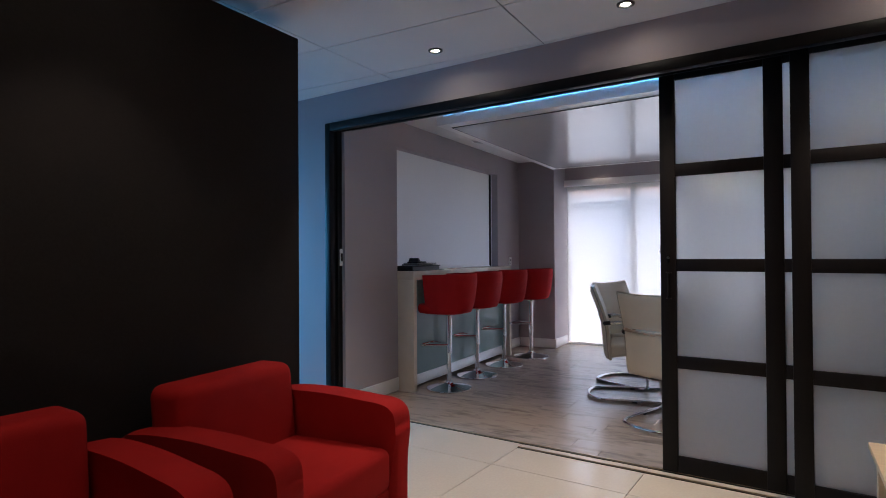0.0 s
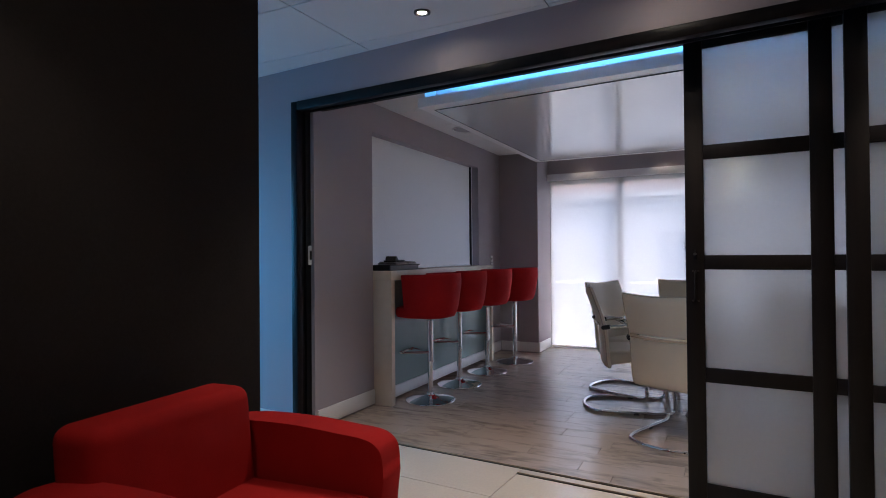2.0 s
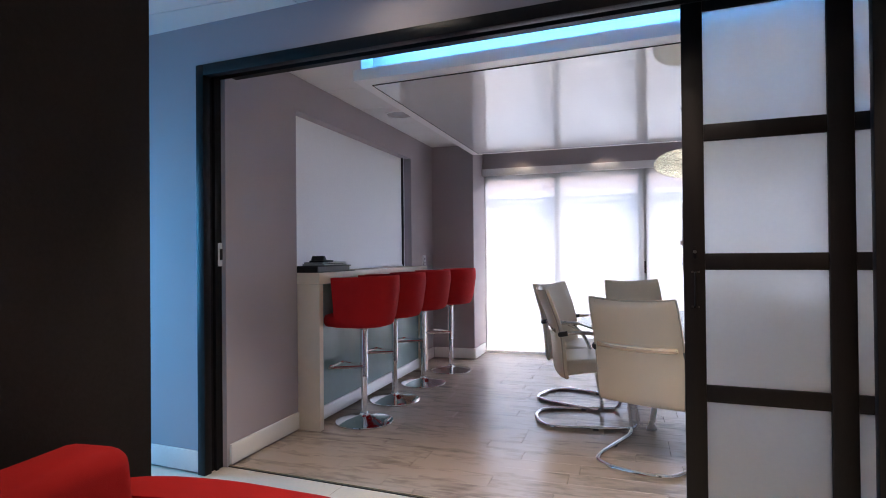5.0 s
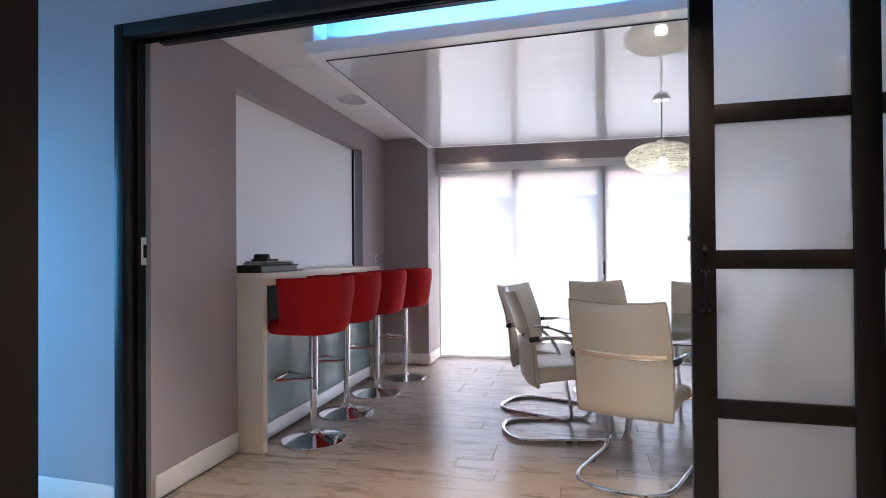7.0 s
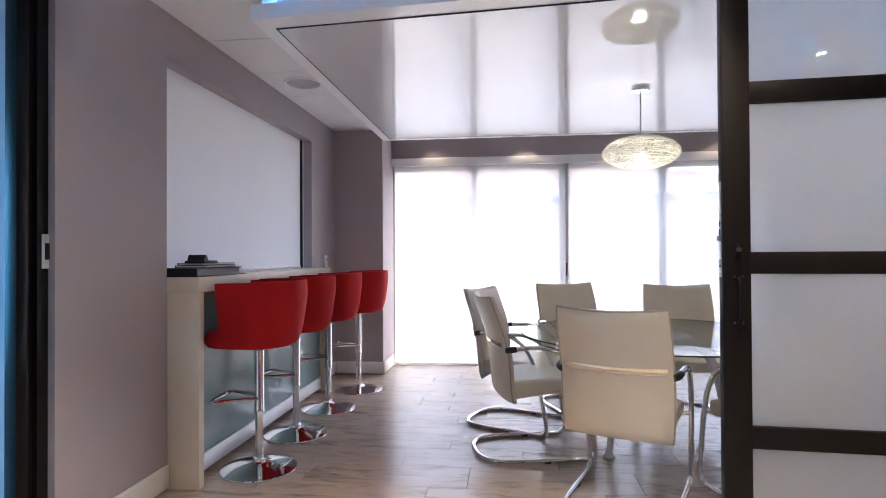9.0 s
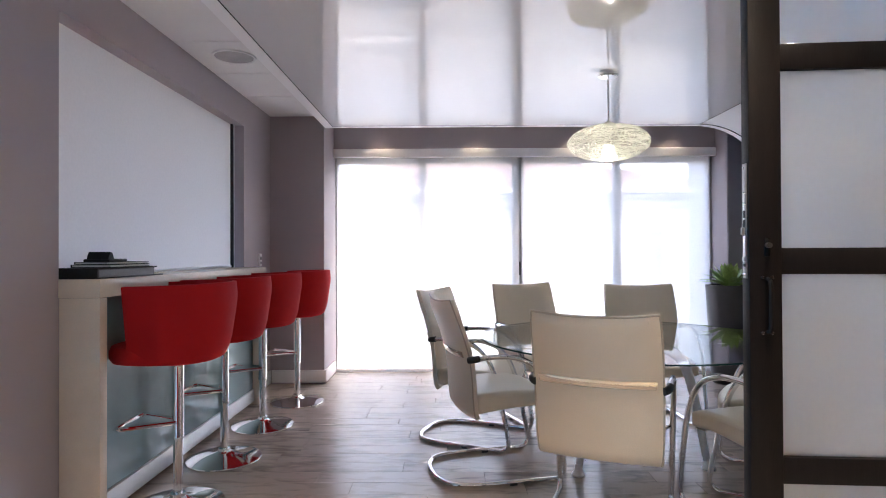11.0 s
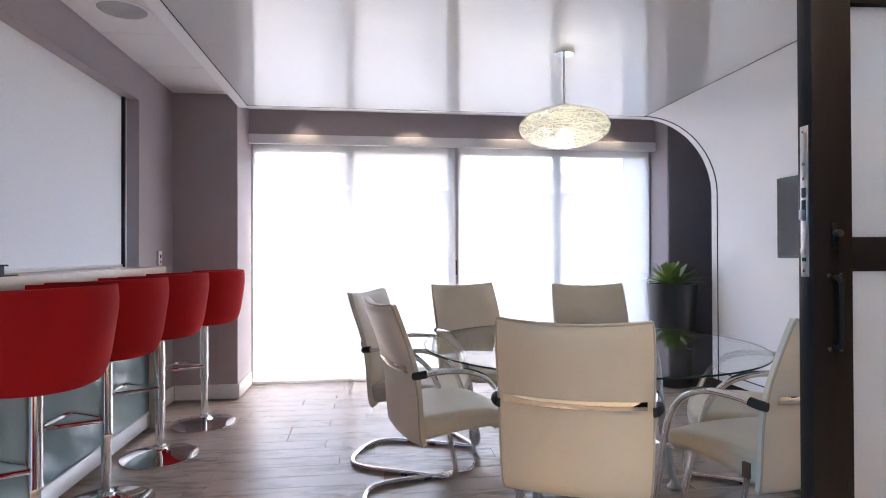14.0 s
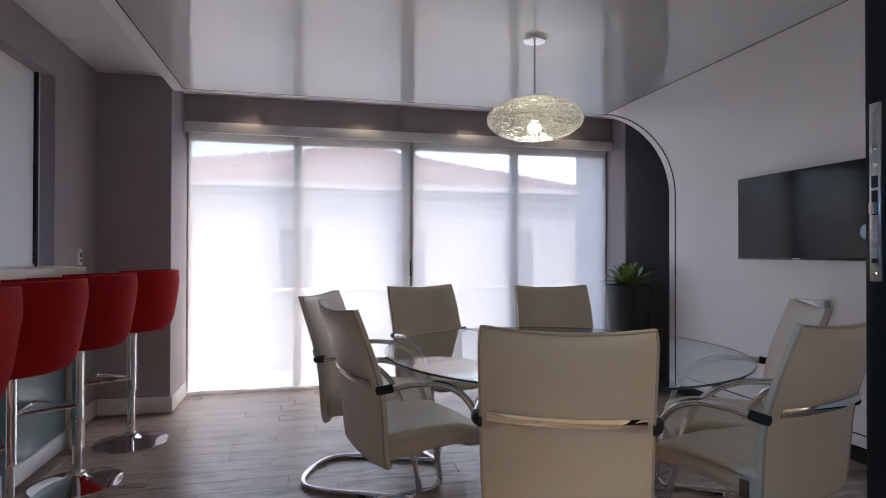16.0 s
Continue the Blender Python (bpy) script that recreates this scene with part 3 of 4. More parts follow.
door_panel(-0.473, 3.447, "black timber sliding door with frosted panes and a lock", True)
door_panel(0.175, 3.362, "black timber sliding door with frosted glass panes", False)

# ---------------------------------------------------------------- window wall
win = tagged(new("window_1"), "grey aluminium sliding window wall behind sheer blinds", "window", "", "structure")
for a, b in ((-2.43, -2.385), (-1.552, -1.480), (-0.600, -0.480), (0.444, 0.516), (1.385, 1.44)):
    part("window_frame", B(a, b, 7.83, 7.90, 0.0, 2.20, bevel=0.003), ALU, win)
for a, b in ((-2.43, 1.44),):
    part("window_frame", B(a, b, 7.832, 7.898, 2.13, 2.199, bevel=0.003), ALU_WHITE, win)
    part("sill", B(a, b, 7.80, 7.95, -0.05, 0.02, bevel=0.003), ALU_WHITE, win)
for a, b in ((-2.385, -1.552), (-1.480, -0.600), (-0.480, 0.444), (0.516, 1.385)):
    p = part("pane", B(a, b, 7.862, 7.868, 0.02, 2.13), WINDOW_GLASS, win, "", 0)
    p.visible_shadow = False

cass = thing("blind_cassette", "white blind cassette under the bulkhead", "blind cassette")
part("cover", B(-2.425, 1.435, 7.70, 7.7395, 2.175, 2.262, bevel=0.008), ALU_WHITE, cass)
part("back_box", B(-2.425, 1.435, 7.741, 7.80, 2.19, 2.2595), ALU_WHITE, cass)


def roller_blind(x0, x1, label):
    b = thing("roller_blind", label, "blind", pose(0, 0, 0), "window blinds")
    part("cloth", B(x0, x1, 7.770, 7.7712, 0.035, 2.19), BLIND, b, "", 0)
    part("bottom_bar", B(x0, x1, 7.762, 7.779, 0.018, 0.036, bevel=0.004), BLACKOUT, b)
    return b


for a, b in ((-2.392, -0.540), (-0.512, 1.392)):
    roller_blind(a, b, "white sheer roller blind lowered over the window")
part("handle", B(-0.538, -0.520, 7.80, 7.828, 0.98, 1.12, bevel=0.004), RUBBER, win, "dark window handle")

# ---------------------------------------------------------------- counter and hatch
counter = thing("bar_counter", "cream stone bar counter with waterfall ends", "counter", pose(0, 0, 0))
part("worktop", B(-3.06, -2.742, 4.345, 6.58, 1.02, 1.10, bevel=0.003), QUARTZ, counter)
part("end_panel", B(LEFT + 0.002, -2.742, 4.345, 4.398, 0.0, 1.0195, bevel=0.003), QUARTZ, counter)
part("end_panel", B(LEFT + 0.002, -2.742, 6.527, 6.58, 0.0, 1.0195, bevel=0.003), QUARTZ, counter)
part("glass_panel", B(-2.86, -2.832, 4.40, 6.525, 0.125, 1.018), BACKGLASS, counter, "pale blue back-painted glass panel")
part("kick_rail", B(-2.86, -2.818, 4.40, 6.525, 0.03, 0.124, bevel=0.002), SATIN_ALU, counter, "brushed metal kick rail")

hatch = thing("hatch_blind", "white roller blind closed in the hatch", "blind")
part("cloth", B(-3.003, -3.0, 4.35, 6.50, 1.11, 2.245), BLACKOUT, hatch)
part("bottom_bar", B(-3.012, -2.99, 4.35, 6.50, 1.1005, 1.118, bevel=0.003), ALU_WHITE, hatch)
part("guide", B(-3.02, -2.985, 6.503, 6.530, 1.1005, 2.249), GROOVE, hatch)
part("guide", B(-3.02, -2.985, 6.530, 6.548, 1.1005, 2.249), ALU_WHITE, hatch)

# ---------------------------------------------------------------- bar stools
def bar_stool(m):
    s = thing("bar_stool", "red upholstered bar stool on a chrome pedestal", "bar stool", m, "stools at the counter")
    # faces +y; horseshoe back open at the front
    line = [(0.235, 0.16)] + [(0.262 * math.cos(a), 0.0 - 0.25 * math.sin(a)) for a in [math.pi * k / 20 for k in range(21)]] + [(-0.235, 0.16)]
    line = [(p.x, p.y) for p in curve_points([(x, y, 0) for x, y in line], 2)]
    grid = []
    for i in range(9):
        v = i / 8
        k = 0.83 + 0.145 * v
        grid.append([Vector((x * k, y * k - 0.012 * v, 0.726 + 0.336 * v + (0.012 * (1 - (y + 0.25) / 0.41) if i == 8 else 0))) for x, y in line])
    part("backrest", slab(bmesh.new(), grid, 0.05), RED, s)
    bm = bmesh.new()
    outline = [(0.225 * math.copysign(abs(math.cos(a)) ** 0.75, math.cos(a)), 0.035 + 0.245 * math.copysign(abs(math.sin(a)) ** 0.75, math.sin(a))) for a in [2 * math.pi * k / 36 for k in range(36)]]
    rings = []
    for k, z in ((0.0, 0.703), (0.80, 0.703), (0.95, 0.711), (1.0, 0.732), (1.0, 0.764), (0.96, 0.785), (0.8, 0.794), (0.0, 0.799)):
        rings.append([bm.verts.new((x * max(k, 0.01), 0.035 + (y - 0.035) * max(k, 0.01), z)) for x, y in outline])
    for a, b in zip(rings, rings[1:]):
        for i in range(36):
            bm.faces.new((a[i], a[(i + 1) % 36], b[(i + 1) % 36], b[i]))
    part("seat", bm, RED, s)
    part("pedestal", lathe(bmesh.new(), [(0, 0.0), (0.205, 0.0), (0.212, 0.004), (0.210, 0.009), (0.17, 0.017), (0.10, 0.029), (0.05, 0.042), (0.036, 0.052), (0.034, 0.066), (0, 0.066)], 56), CHROME, s)
    part("lower_post", lathe(bmesh.new(), [(0, 0.06), (0.0215, 0.06), (0.0215, 0.34), (0, 0.34)], 24), CHROME, s)
    part("upper_post", lathe(bmesh.new(), [(0, 0.325), (0.0285, 0.325), (0.0290, 0.340), (0.0270, 0.345), (0.0270, 0.672), (0.07, 0.698), (0.07, 0.7035), (0, 0.7035)], 24), CHROME, s)
    foot = curve_points([(0.026, 0.0, 0.405), (0.075, 0.10, 0.405), (0.125, 0.205, 0.405), (0.11, 0.232, 0.405), (0.0, 0.238, 0.405), (-0.11, 0.232, 0.405), (-0.125, 0.205, 0.405), (-0.075, 0.10, 0.405), (-0.026, 0.0, 0.405)], 6)
    part("footrest", sweep(bmesh.new(), foot, 0.0105), CHROME, s)
    part("lever", sweep(bmesh.new(), [(0.02, 0.02, 0.668), (0.11, 0.07, 0.66), (0.16, 0.10, 0.655)], 0.005), CHROME, s)
    return s


STOOLS = ((-2.562, 4.668, 92), (-2.587, 5.305, 88), (-2.570, 5.960, 93), (-2.495, 6.605, 90))
stool = bar_stool(pose(STOOLS[0][0], STOOLS[0][1], 0, 0, 0, STOOLS[0][2]))
for x, y, a in STOOLS[1:]:
    copy_thing(stool, pose(x, y, 0, 0, 0, a))

# ---------------------------------------------------------------- meeting chairs
def meeting_chair(m):
    c = thing("meeting_chair", "ivory leather cantilever meeting chair with chrome frame", "chair", m, "chairs round the table")
    W = 0.256
    spine = ((0.348, 0.116), (0.372, 0.106), (0.43, 0.098), (0.53, 0.092), (0.645, 0.080), (0.76, 0.050), (0.86, 0.014), (0.93, -0.011), (0.966, -0.024))
    heights = curve_points([(0, y, z) for z, y in spine], 2)
    grid = []
    for i, p in enumerate(heights):
        f = i / (len(heights) - 1)
        row = []
        for j in range(13):
            u = -1 + 2 * j / 12
            dip = 0.016 * (1 - u * u) * max(0.0, (f - 0.7) / 0.3)
            wide = W * (0.93 + 0.085 * math.sin(math.pi * min(0.12 + f * 0.72, 1)))
            row.append(Vector((u * wide, p.y + 0.022 * u * u - 0.010, p.z - dip)))
        grid.append(row)
    back = part("backrest", slab(bmesh.new(), grid, 0.056), LEATHER, c)
    edge = [grid[i][0] for i in range(len(grid))] + grid[-1][1:] + [grid[i][-1] for i in range(len(grid) - 2, -1, -1)]
    part("piping", sweep(bmesh.new(), [p + Vector((0, -0.012, 0)) for p in edge], 0.0045, 6), PIPING, back)
    for j in (1, len(grid[0]) - 2):
        part("seam", sweep(bmesh.new(), [grid[i][j] + Vector((0, -0.0222, 0)) for i in range(2, len(grid) - 1)], 0.0014, 5), LEATHER, back)
    bm = box(bmesh.new(), -0.244, 0.244, 0.115, 0.575, 0.356, 0.466)
    bmesh.ops.subdivide_edges(bm, edges=list(bm.edges), cuts=3, use_grid_fill=True)
    rim = [e for e in bm.edges if len(e.link_faces) == 2 and e.calc_face_angle(0) > 1]
    bmesh.ops.bevel(bm, geom=rim, offset=0.032, segments=4, profile=0.6, affect="EDGES")
    for v in bm.verts:
        f = (v.co.y - 0.105) / 0.47
        v.co.z += 0.012 * math.sin(math.pi * min(max(f, 0), 1)) - 0.020 * max(0.0, f - 0.75) / 0.25 + 0.008 * (v.co.x / 0.248) ** 2
        v.co.z += 0.035 * max(0.0, f) * min(max((0.455 - v.co.z) / 0.09, 0.0), 1.0)
        v.co.y -= 0.03 * (v.co.x / 0.248) ** 2 * max(0.0, f)
    part("seat", bm, LEATHER, c, "", 50)
    side = [(0.276, 0.105, 0.663), (0.281, 0.21, 0.672), (0.283, 0.32, 0.662), (0.283, 0.42, 0.615), (0.280, 0.490, 0.525), (0.276, 0.532, 0.40), (0.271, 0.563, 0.25), (0.266, 0.590, 0.10), (0.263, 0.590, 0.045), (0.260, 0.558, 0.0155), (0.257, 0.50, 0.0125), (0.255, 0.36, 0.0125), (0.253, 0.22, 0.0125), (0.246, 0.10, 0.0125), (0.212, 0.0, 0.0125), (0.115, -0.055, 0.0125)]
    full = side + [(0.0, -0.068, 0.0125)] + [(-x, y, z) for x, y, z in side[::-1]]
    part("tube_frame", sweep(bmesh.new(), curve_points(full, 5), 0.0138, 12), CHROME, c)
    for s in (-1, 1):
        part("arm_pad", sweep(bmesh.new(), curve_points([(s * 0.283, 0.27, 0.674), (s * 0.284, 0.33, 0.667), (s * 0.284, 0.40, 0.635), (s * 0.282, 0.465, 0.568)], 4), 0.0095, 8), RUBBER, c, "black arm pad")
        part("arm_knob", sweep(bmesh.new(), curve_points([(s * 0.256, 0.074, 0.657), (s * 0.268, 0.084, 0.660), (s * 0.275, 0.098, 0.663), (s * 0.278, 0.124, 0.667)], 3), 0.0175, 14), RUBBER, c, "black plastic arm fixing")
        part("glide", B(s * 0.254 - 0.015, s * 0.254 + 0.015, 0.29, 0.33, 0.0, 0.014, bevel=0.003), RUBBER, c)
        part("seat_bracket", sweep(bmesh.new(), [(s * 0.275, 0.530, 0.40), (s * 0.20, 0.49, 0.378), (0, 0.48, 0.376)], 0.009, 8), CHROME, c)
    bg = [[Vector((u * 0.236, 0.078 + 0.022 * u * u * 0.84 - 0.0475, 0.645 + 0.026 * k - 0.012 * (1 - u * u))) for u in [-1 + 2 * j / 14 for j in range(15)]] for k in range(6)]
    bg = [[Vector((p.x, p.y + 0.002 - 0.0016 * k, 0.668 + 0.006 * k - 0.006 * (1 - (p.x / 0.236) ** 2))) for p in row] for k, row in enumerate(bg)]
    part("back_band", slab(bmesh.new(), bg, 0.006), BAND, c, "chrome band across the back")
    part("leather_tab", B(-0.256, -0.243, 0.150, 0.178, 0.385, 0.440, bevel=0.001), BROWN, c, "small brown leather tab")
    return c


CHAIRS = ((-0.684, 4.220, -23), (0.262, 4.195, 16), (0.690, 4.750, 60), (0.183, 6.294, 177), (-0.677, 6.477, 201.5), (-1.345, 5.837, -113.5), (-1.291, 5.091, -76.5))
chair = meeting_chair(pose(CHAIRS[0][0], CHAIRS[0][1], 0, 0, 0, CHAIRS[0][2]))
for x, y, a in CHAIRS[1:]:
    copy_thing(chair, pose(x, y, 0, 0, 0, a))

# ---------------------------------------------------------------- glass table
TX, TY, TR, TZ = -0.215, 5.30, 0.855, 0.715
table = thing("glass_table", "round clear glass meeting table on chrome legs", "table", pose(TX, TY, 0))
part("tabletop", lathe(bmesh.new(), [(0, TZ - 0.012), (TR - 0.003, TZ - 0.012), (TR, TZ - 0.009), (TR, TZ - 0.003), (TR - 0.003, TZ), (0, TZ)], 96), TABLE_GLASS, table, "clear glass disc with a greenish rim").visible_shadow = False
part("rim", lathe(bmesh.new(), [(TR + 0.0005, TZ - 0.010), (TR + 0.0015, TZ - 0.006), (TR + 0.0005, TZ - 0.002)], 96), GLASS_EDGE, table)
part("hub", lathe(bmesh.new(), [(0, 0.60), (0.05, 0.60), (0.16, 0.655), (0.20, 0.685), (0.20, 0.70), (0, 0.70)], 40), STEEL, table)
for a in (-24, 96, 216):
    ca, sa = math.cos(radians(a)), math.sin(radians(a))
    part("leg", sweep(bmesh.new(), curve_points([(r * ca, r * sa, z) for r, z in ((0.08, 0.665), (0.20, 0.658), (0.29, 0.60), (0.345, 0.46), (0.39, 0.22), (0.42, 0.05))], 6), 0.036, 16, end=0.019), SATIN_ALU, table, "satin aluminium leg")
    part("foot", lathe(bmesh.new(), [(0, 0), (0.036, 0), (0.038, 0.008), (0.022, 0.028), (0.017, 0.06), (0, 0.06)], 20, (0.428 * ca, 0.428 * sa)), STEEL, table)
    part("pad", lathe(bmesh.new(), [(0, 0.700), (0.02, 0.700), (0.02, 0.7025), (0, 0.7025)], 16, (0.5 * ca, 0.5 * sa)), STEEL, table)

# ---------------------------------------------------------------- pendant lamp
pend = thing("pendant_lamp", "textured clear glass pendant lamp on a chrome rod", "pendant lamp", pose(-0.255, 5.52, 0))
part("canopy", lathe(bmesh.new(), [(0, 2.326), (0.060, 2.326), (0.060, 2.309), (0.055, 2.304), (0, 2.303)], 32), CHROME, pend)
part("rod", lathe(bmesh.new(), [(0, 2.02), (0.005, 2.02), (0.005, 2.304), (0, 2.304)], 10), STEEL, pend)
part("holder", lathe(bmesh.new(), [(0, 1.885), (0.020, 1.885), (0.022, 1.985), (0.045, 1.998), (0.036, 2.014), (0.018, 2.024), (0, 2.026)], 24), STEEL, pend)
prof = [(0.046, 1.998)] + [(0.249 * math.sin(a), 1.892 + 0.107 * math.cos(a)) for a in [math.pi * k / 24 for k in range(3, 24)]] + [(0.0, 1.785)]
shade = part("shade", lathe(bmesh.new(), prof, 72), SHADE, pend, "crackled clear glass shade")
sm = SHADE.node_tree
tex, bmp, tc, mr, mp = (sm.nodes.new("ShaderNode" + k) for k in ("TexNoise", "Bump", "TexCoord", "MapRange", "Mapping"))
mp.inputs["Scale"].default_value = (1.0, 1.0, 1.8)
tex.inputs["Scale"].default_value, tex.inputs["Detail"].default_value, tex.inputs["Distortion"].default_value = 13, 3, 6.0
bmp.inputs["Strength"].default_value, bmp.inputs["Distance"].default_value = 1.0, 0.03
mr.inputs["From Min"].default_value, mr.inputs["From Max"].default_value = 0.40, 0.60
mr.inputs["To Min"].default_value, mr.inputs["To Max"].default_value = 0.55, 0.80
sm.links.new(tc.outputs["Object"], mp.inputs["Vector"])
sm.links.new(mp.outputs[0], tex.inputs["Vector"])
sm.links.new(tex.outputs["Fac"], bmp.inputs["Height"])
sm.links.new(tex.outputs["Fac"], mr.inputs["Value"])
for nd in list(sm.nodes):
    if nd.type in ("BSDF_GLOSSY", "BSDF_TRANSLUCENT", "BSDF_DIFFUSE", "LAYER_WEIGHT"):
        sm.links.new(bmp.outputs[0], nd.inputs["Normal"])
    if nd.type == "MIX_SHADER" and nd.inputs[2].links and nd.inputs[2].links[0].from_node.type == "BSDF_TRANSPARENT":
        sm.links.new(mr.outputs[0], nd.inputs[0])
rng = random.Random(21)
bm = bmesh.new()
for k in range(900):
    u, w, turn = rng.uniform(-0.96, 0.93), rng.uniform(0, 2 * math.pi), rng.uniform(-0.5, 0.5) + rng.choice((0.0, 0.0, 1.2, -1.2))
    bend, pts = rng.uniform(-1.2, 1.2), []
    for q in range(6):
        f = (q - 2.5) / 5
        a = math.acos(max(-0.985, min(0.97, u + 0.16 * f * math.sin(turn) * 2 + 0.10 * bend * f * f)))
        b = w + 0.42 * f * math.cos(turn) / max(0.35, math.sin(a))
        pts.append(Vector((0.251 * math.sin(a) * math.cos(b), 0.251 * math.sin(a) * math.sin(b), 1.892 + 0.109 * math.cos(a))))
    sweep(bm, pts, rng.uniform(0.0012, 0.0026), 5)
part("fused_glass", bm, STRAND, shade, "fused glass strands", 60)["kind"] = "stuff"
part("bulb", lathe(bmesh.new(), [(0, 1.813)] + [(0.034 * math.sin(a), 1.847 - 0.034 * math.cos(a)) for a in [math.pi * k / 12 for k in range(1, 11)]] + [(0.014, 1.885), (0, 1.885)], 20), BULB, pend, "lit bulb")

# ---------------------------------------------------------------- right wall things
tv = thing("television", "black flat-screen television on the white panel", "television")
part("bezel", B(1.535, 1.575, 5.152, 6.157, 1.145, 1.708, bevel=0.004), RUBBER, tv)
part("screen", B(1.531, 1.5345, 5.163, 6.146, 1.160, 1.698), TV_BLACK, tv)
part("wall_mount", B(1.575, 1.598, 5.5, 5.8, 1.25, 1.60), RUBBER, tv)
part("logo_bar", B(1.530, 1.5345, 5.63, 5.68, 1.1485, 1.1555), STEEL, tv)

wb = thing("wall_box", "white wall box with a rounded grey cover", "wall box", pose(WX, 5.59, 0.80))
part("housing", B(-0.045, -0.001, -0.115, 0.115, 0.0, 0.105, bevel=0.006), WHITE, wb)
cover = [(0.085 * math.copysign(abs(math.cos(a)) ** 0.6, math.cos(a)), 0.053 + 0.038 * math.copysign(abs(math.sin(a)) ** 0.7, math.sin(a))) for a in [2 * math.pi * k / 32 for k in range(32)]]
part("cover", prism(bmesh.new(), cover, "x", -0.050, -0.0445), STEEL, wb, "rounded grey cover")

pl = thing("planter", "tall charcoal planter in the alcove", "planter", pose(1.357, 7.275, 0))
part("pot", lathe(bmesh.new(), [(0, 0.0), (0.155, 0.0), (0.165, 0.01), (0.215, 0.895), (0.213, 0.905), (0.195, 0.905), (0.190, 0.86), (0, 0.86)], 48), POT, pl)
part("soil", lathe(bmesh.new(), [(0, 0.872), (0.1, 0.870), (0.188, 0.863)], 24), SOIL, pl)
ag = thing("agave_plant", "green agave rosette growing in the planter", "plant", pose(1.357, 7.275, 0.865))
rng = random.Random(4)
for k in range(30):
    a, tier = k * 2.39996, k / 30
    ln, rise = 0.30 - 0.07 * tier, 0.20 + 1.15 * tier
    bm = bmesh.new()
    rows = []
    for i in range(9):
        f = i / 8
        w = 0.040 * (0.55 + 1.5 * f * (1 - f)) * (1 - f ** 4) + 0.001
        r = 0.02 + ln * f * math.cos(rise)
        z = 0.02 + ln * f * math.sin(rise) + 0.05 * f * (1 - f) - 0.035 * f * f * (1 - tier)
        rows.append([bm.verts.new((r, s * w, z + abs(s) * 0.012 * (1 - f))) for s in (-1, 0, 1)] + [bm.verts.new((r, 0, z - 0.007 * (1 - f) - 0.001))])
    for p, q in zip(rows, rows[1:]):
        for i, j in ((0, 1), (1, 2), (2, 3), (3, 0)):
            bm.faces.new((p[i], p[j], q[j], q[i]))
    part("leaf", bm, LEAF, ag).matrix_basis = pose(0, 0, 0, rng.uniform(-6, 6), 0, math.degrees(a) + rng.uniform(-10, 10))

# ---------------------------------------------------------------- small fittings
sp = thing("ceiling_speaker", "round white ceiling loudspeaker", "speaker", pose(-2.648, 5.635, CEIL_Z))
part("rim", lathe(bmesh.new(), [(0.123, 0.0), (0.140, 0.0), (0.138, -0.008), (0.126, -0.010), (0.121, -0.004)], 40), WHITE, sp)
part("grille", lathe(bmesh.new(), [(0, -0.007), (0.122, -0.004), (0.122, 0.0), (0, 0.0)], 40), material("grey_grille", (0.42, 0.41, 0.42), 0.6, spot=0.3, grain=700), sp, "grey perforated grille")
so = thing("wall_control", "white wall control with a dark button", "switch", pose(LEFT, 6.955, 1.155))
part("plate", B(0, 0.016, -0.032, 0.032, -0.055, 0.055, bevel=0.004), WHITE, so)
part("button", B(0.016, 0.019, -0.011, 0.011, 0.0, 0.028, bevel=0.001), RUBBER, so)
part("button", B(0.016, 0.019, -0.011, 0.011, -0.036, -0.016, bevel=0.001), GRID, so)

for i, (dx, dy) in enumerate(((-1.745, 3.065), (-0.56, 2.985), (0.63, 2.90), (-1.69, 1.13), (-0.54, 1.13), (0.61, 1.13), (-1.69, -0.67), (-0.54, -0.67), (0.61, -0.67))):
    d = thing("downlight", "small recessed ceiling downlight, lit", "downlight", pose(dx, dy, LOBBY_Z), "lobby downlights")
    part("trim_ring", lathe(bmesh.new(), [(0.030, 0.0), (0.046, 0.0), (0.045, -0.006), (0.032, -0.009), (0.024, 0.0)], 28), NICKEL, d)
    part("lens", lathe(bmesh.new(), [(0, -0.003), (0.023, -0.003), (0.023, 0.0), (0, 0.0)], 20), DOWNLIGHT, d)

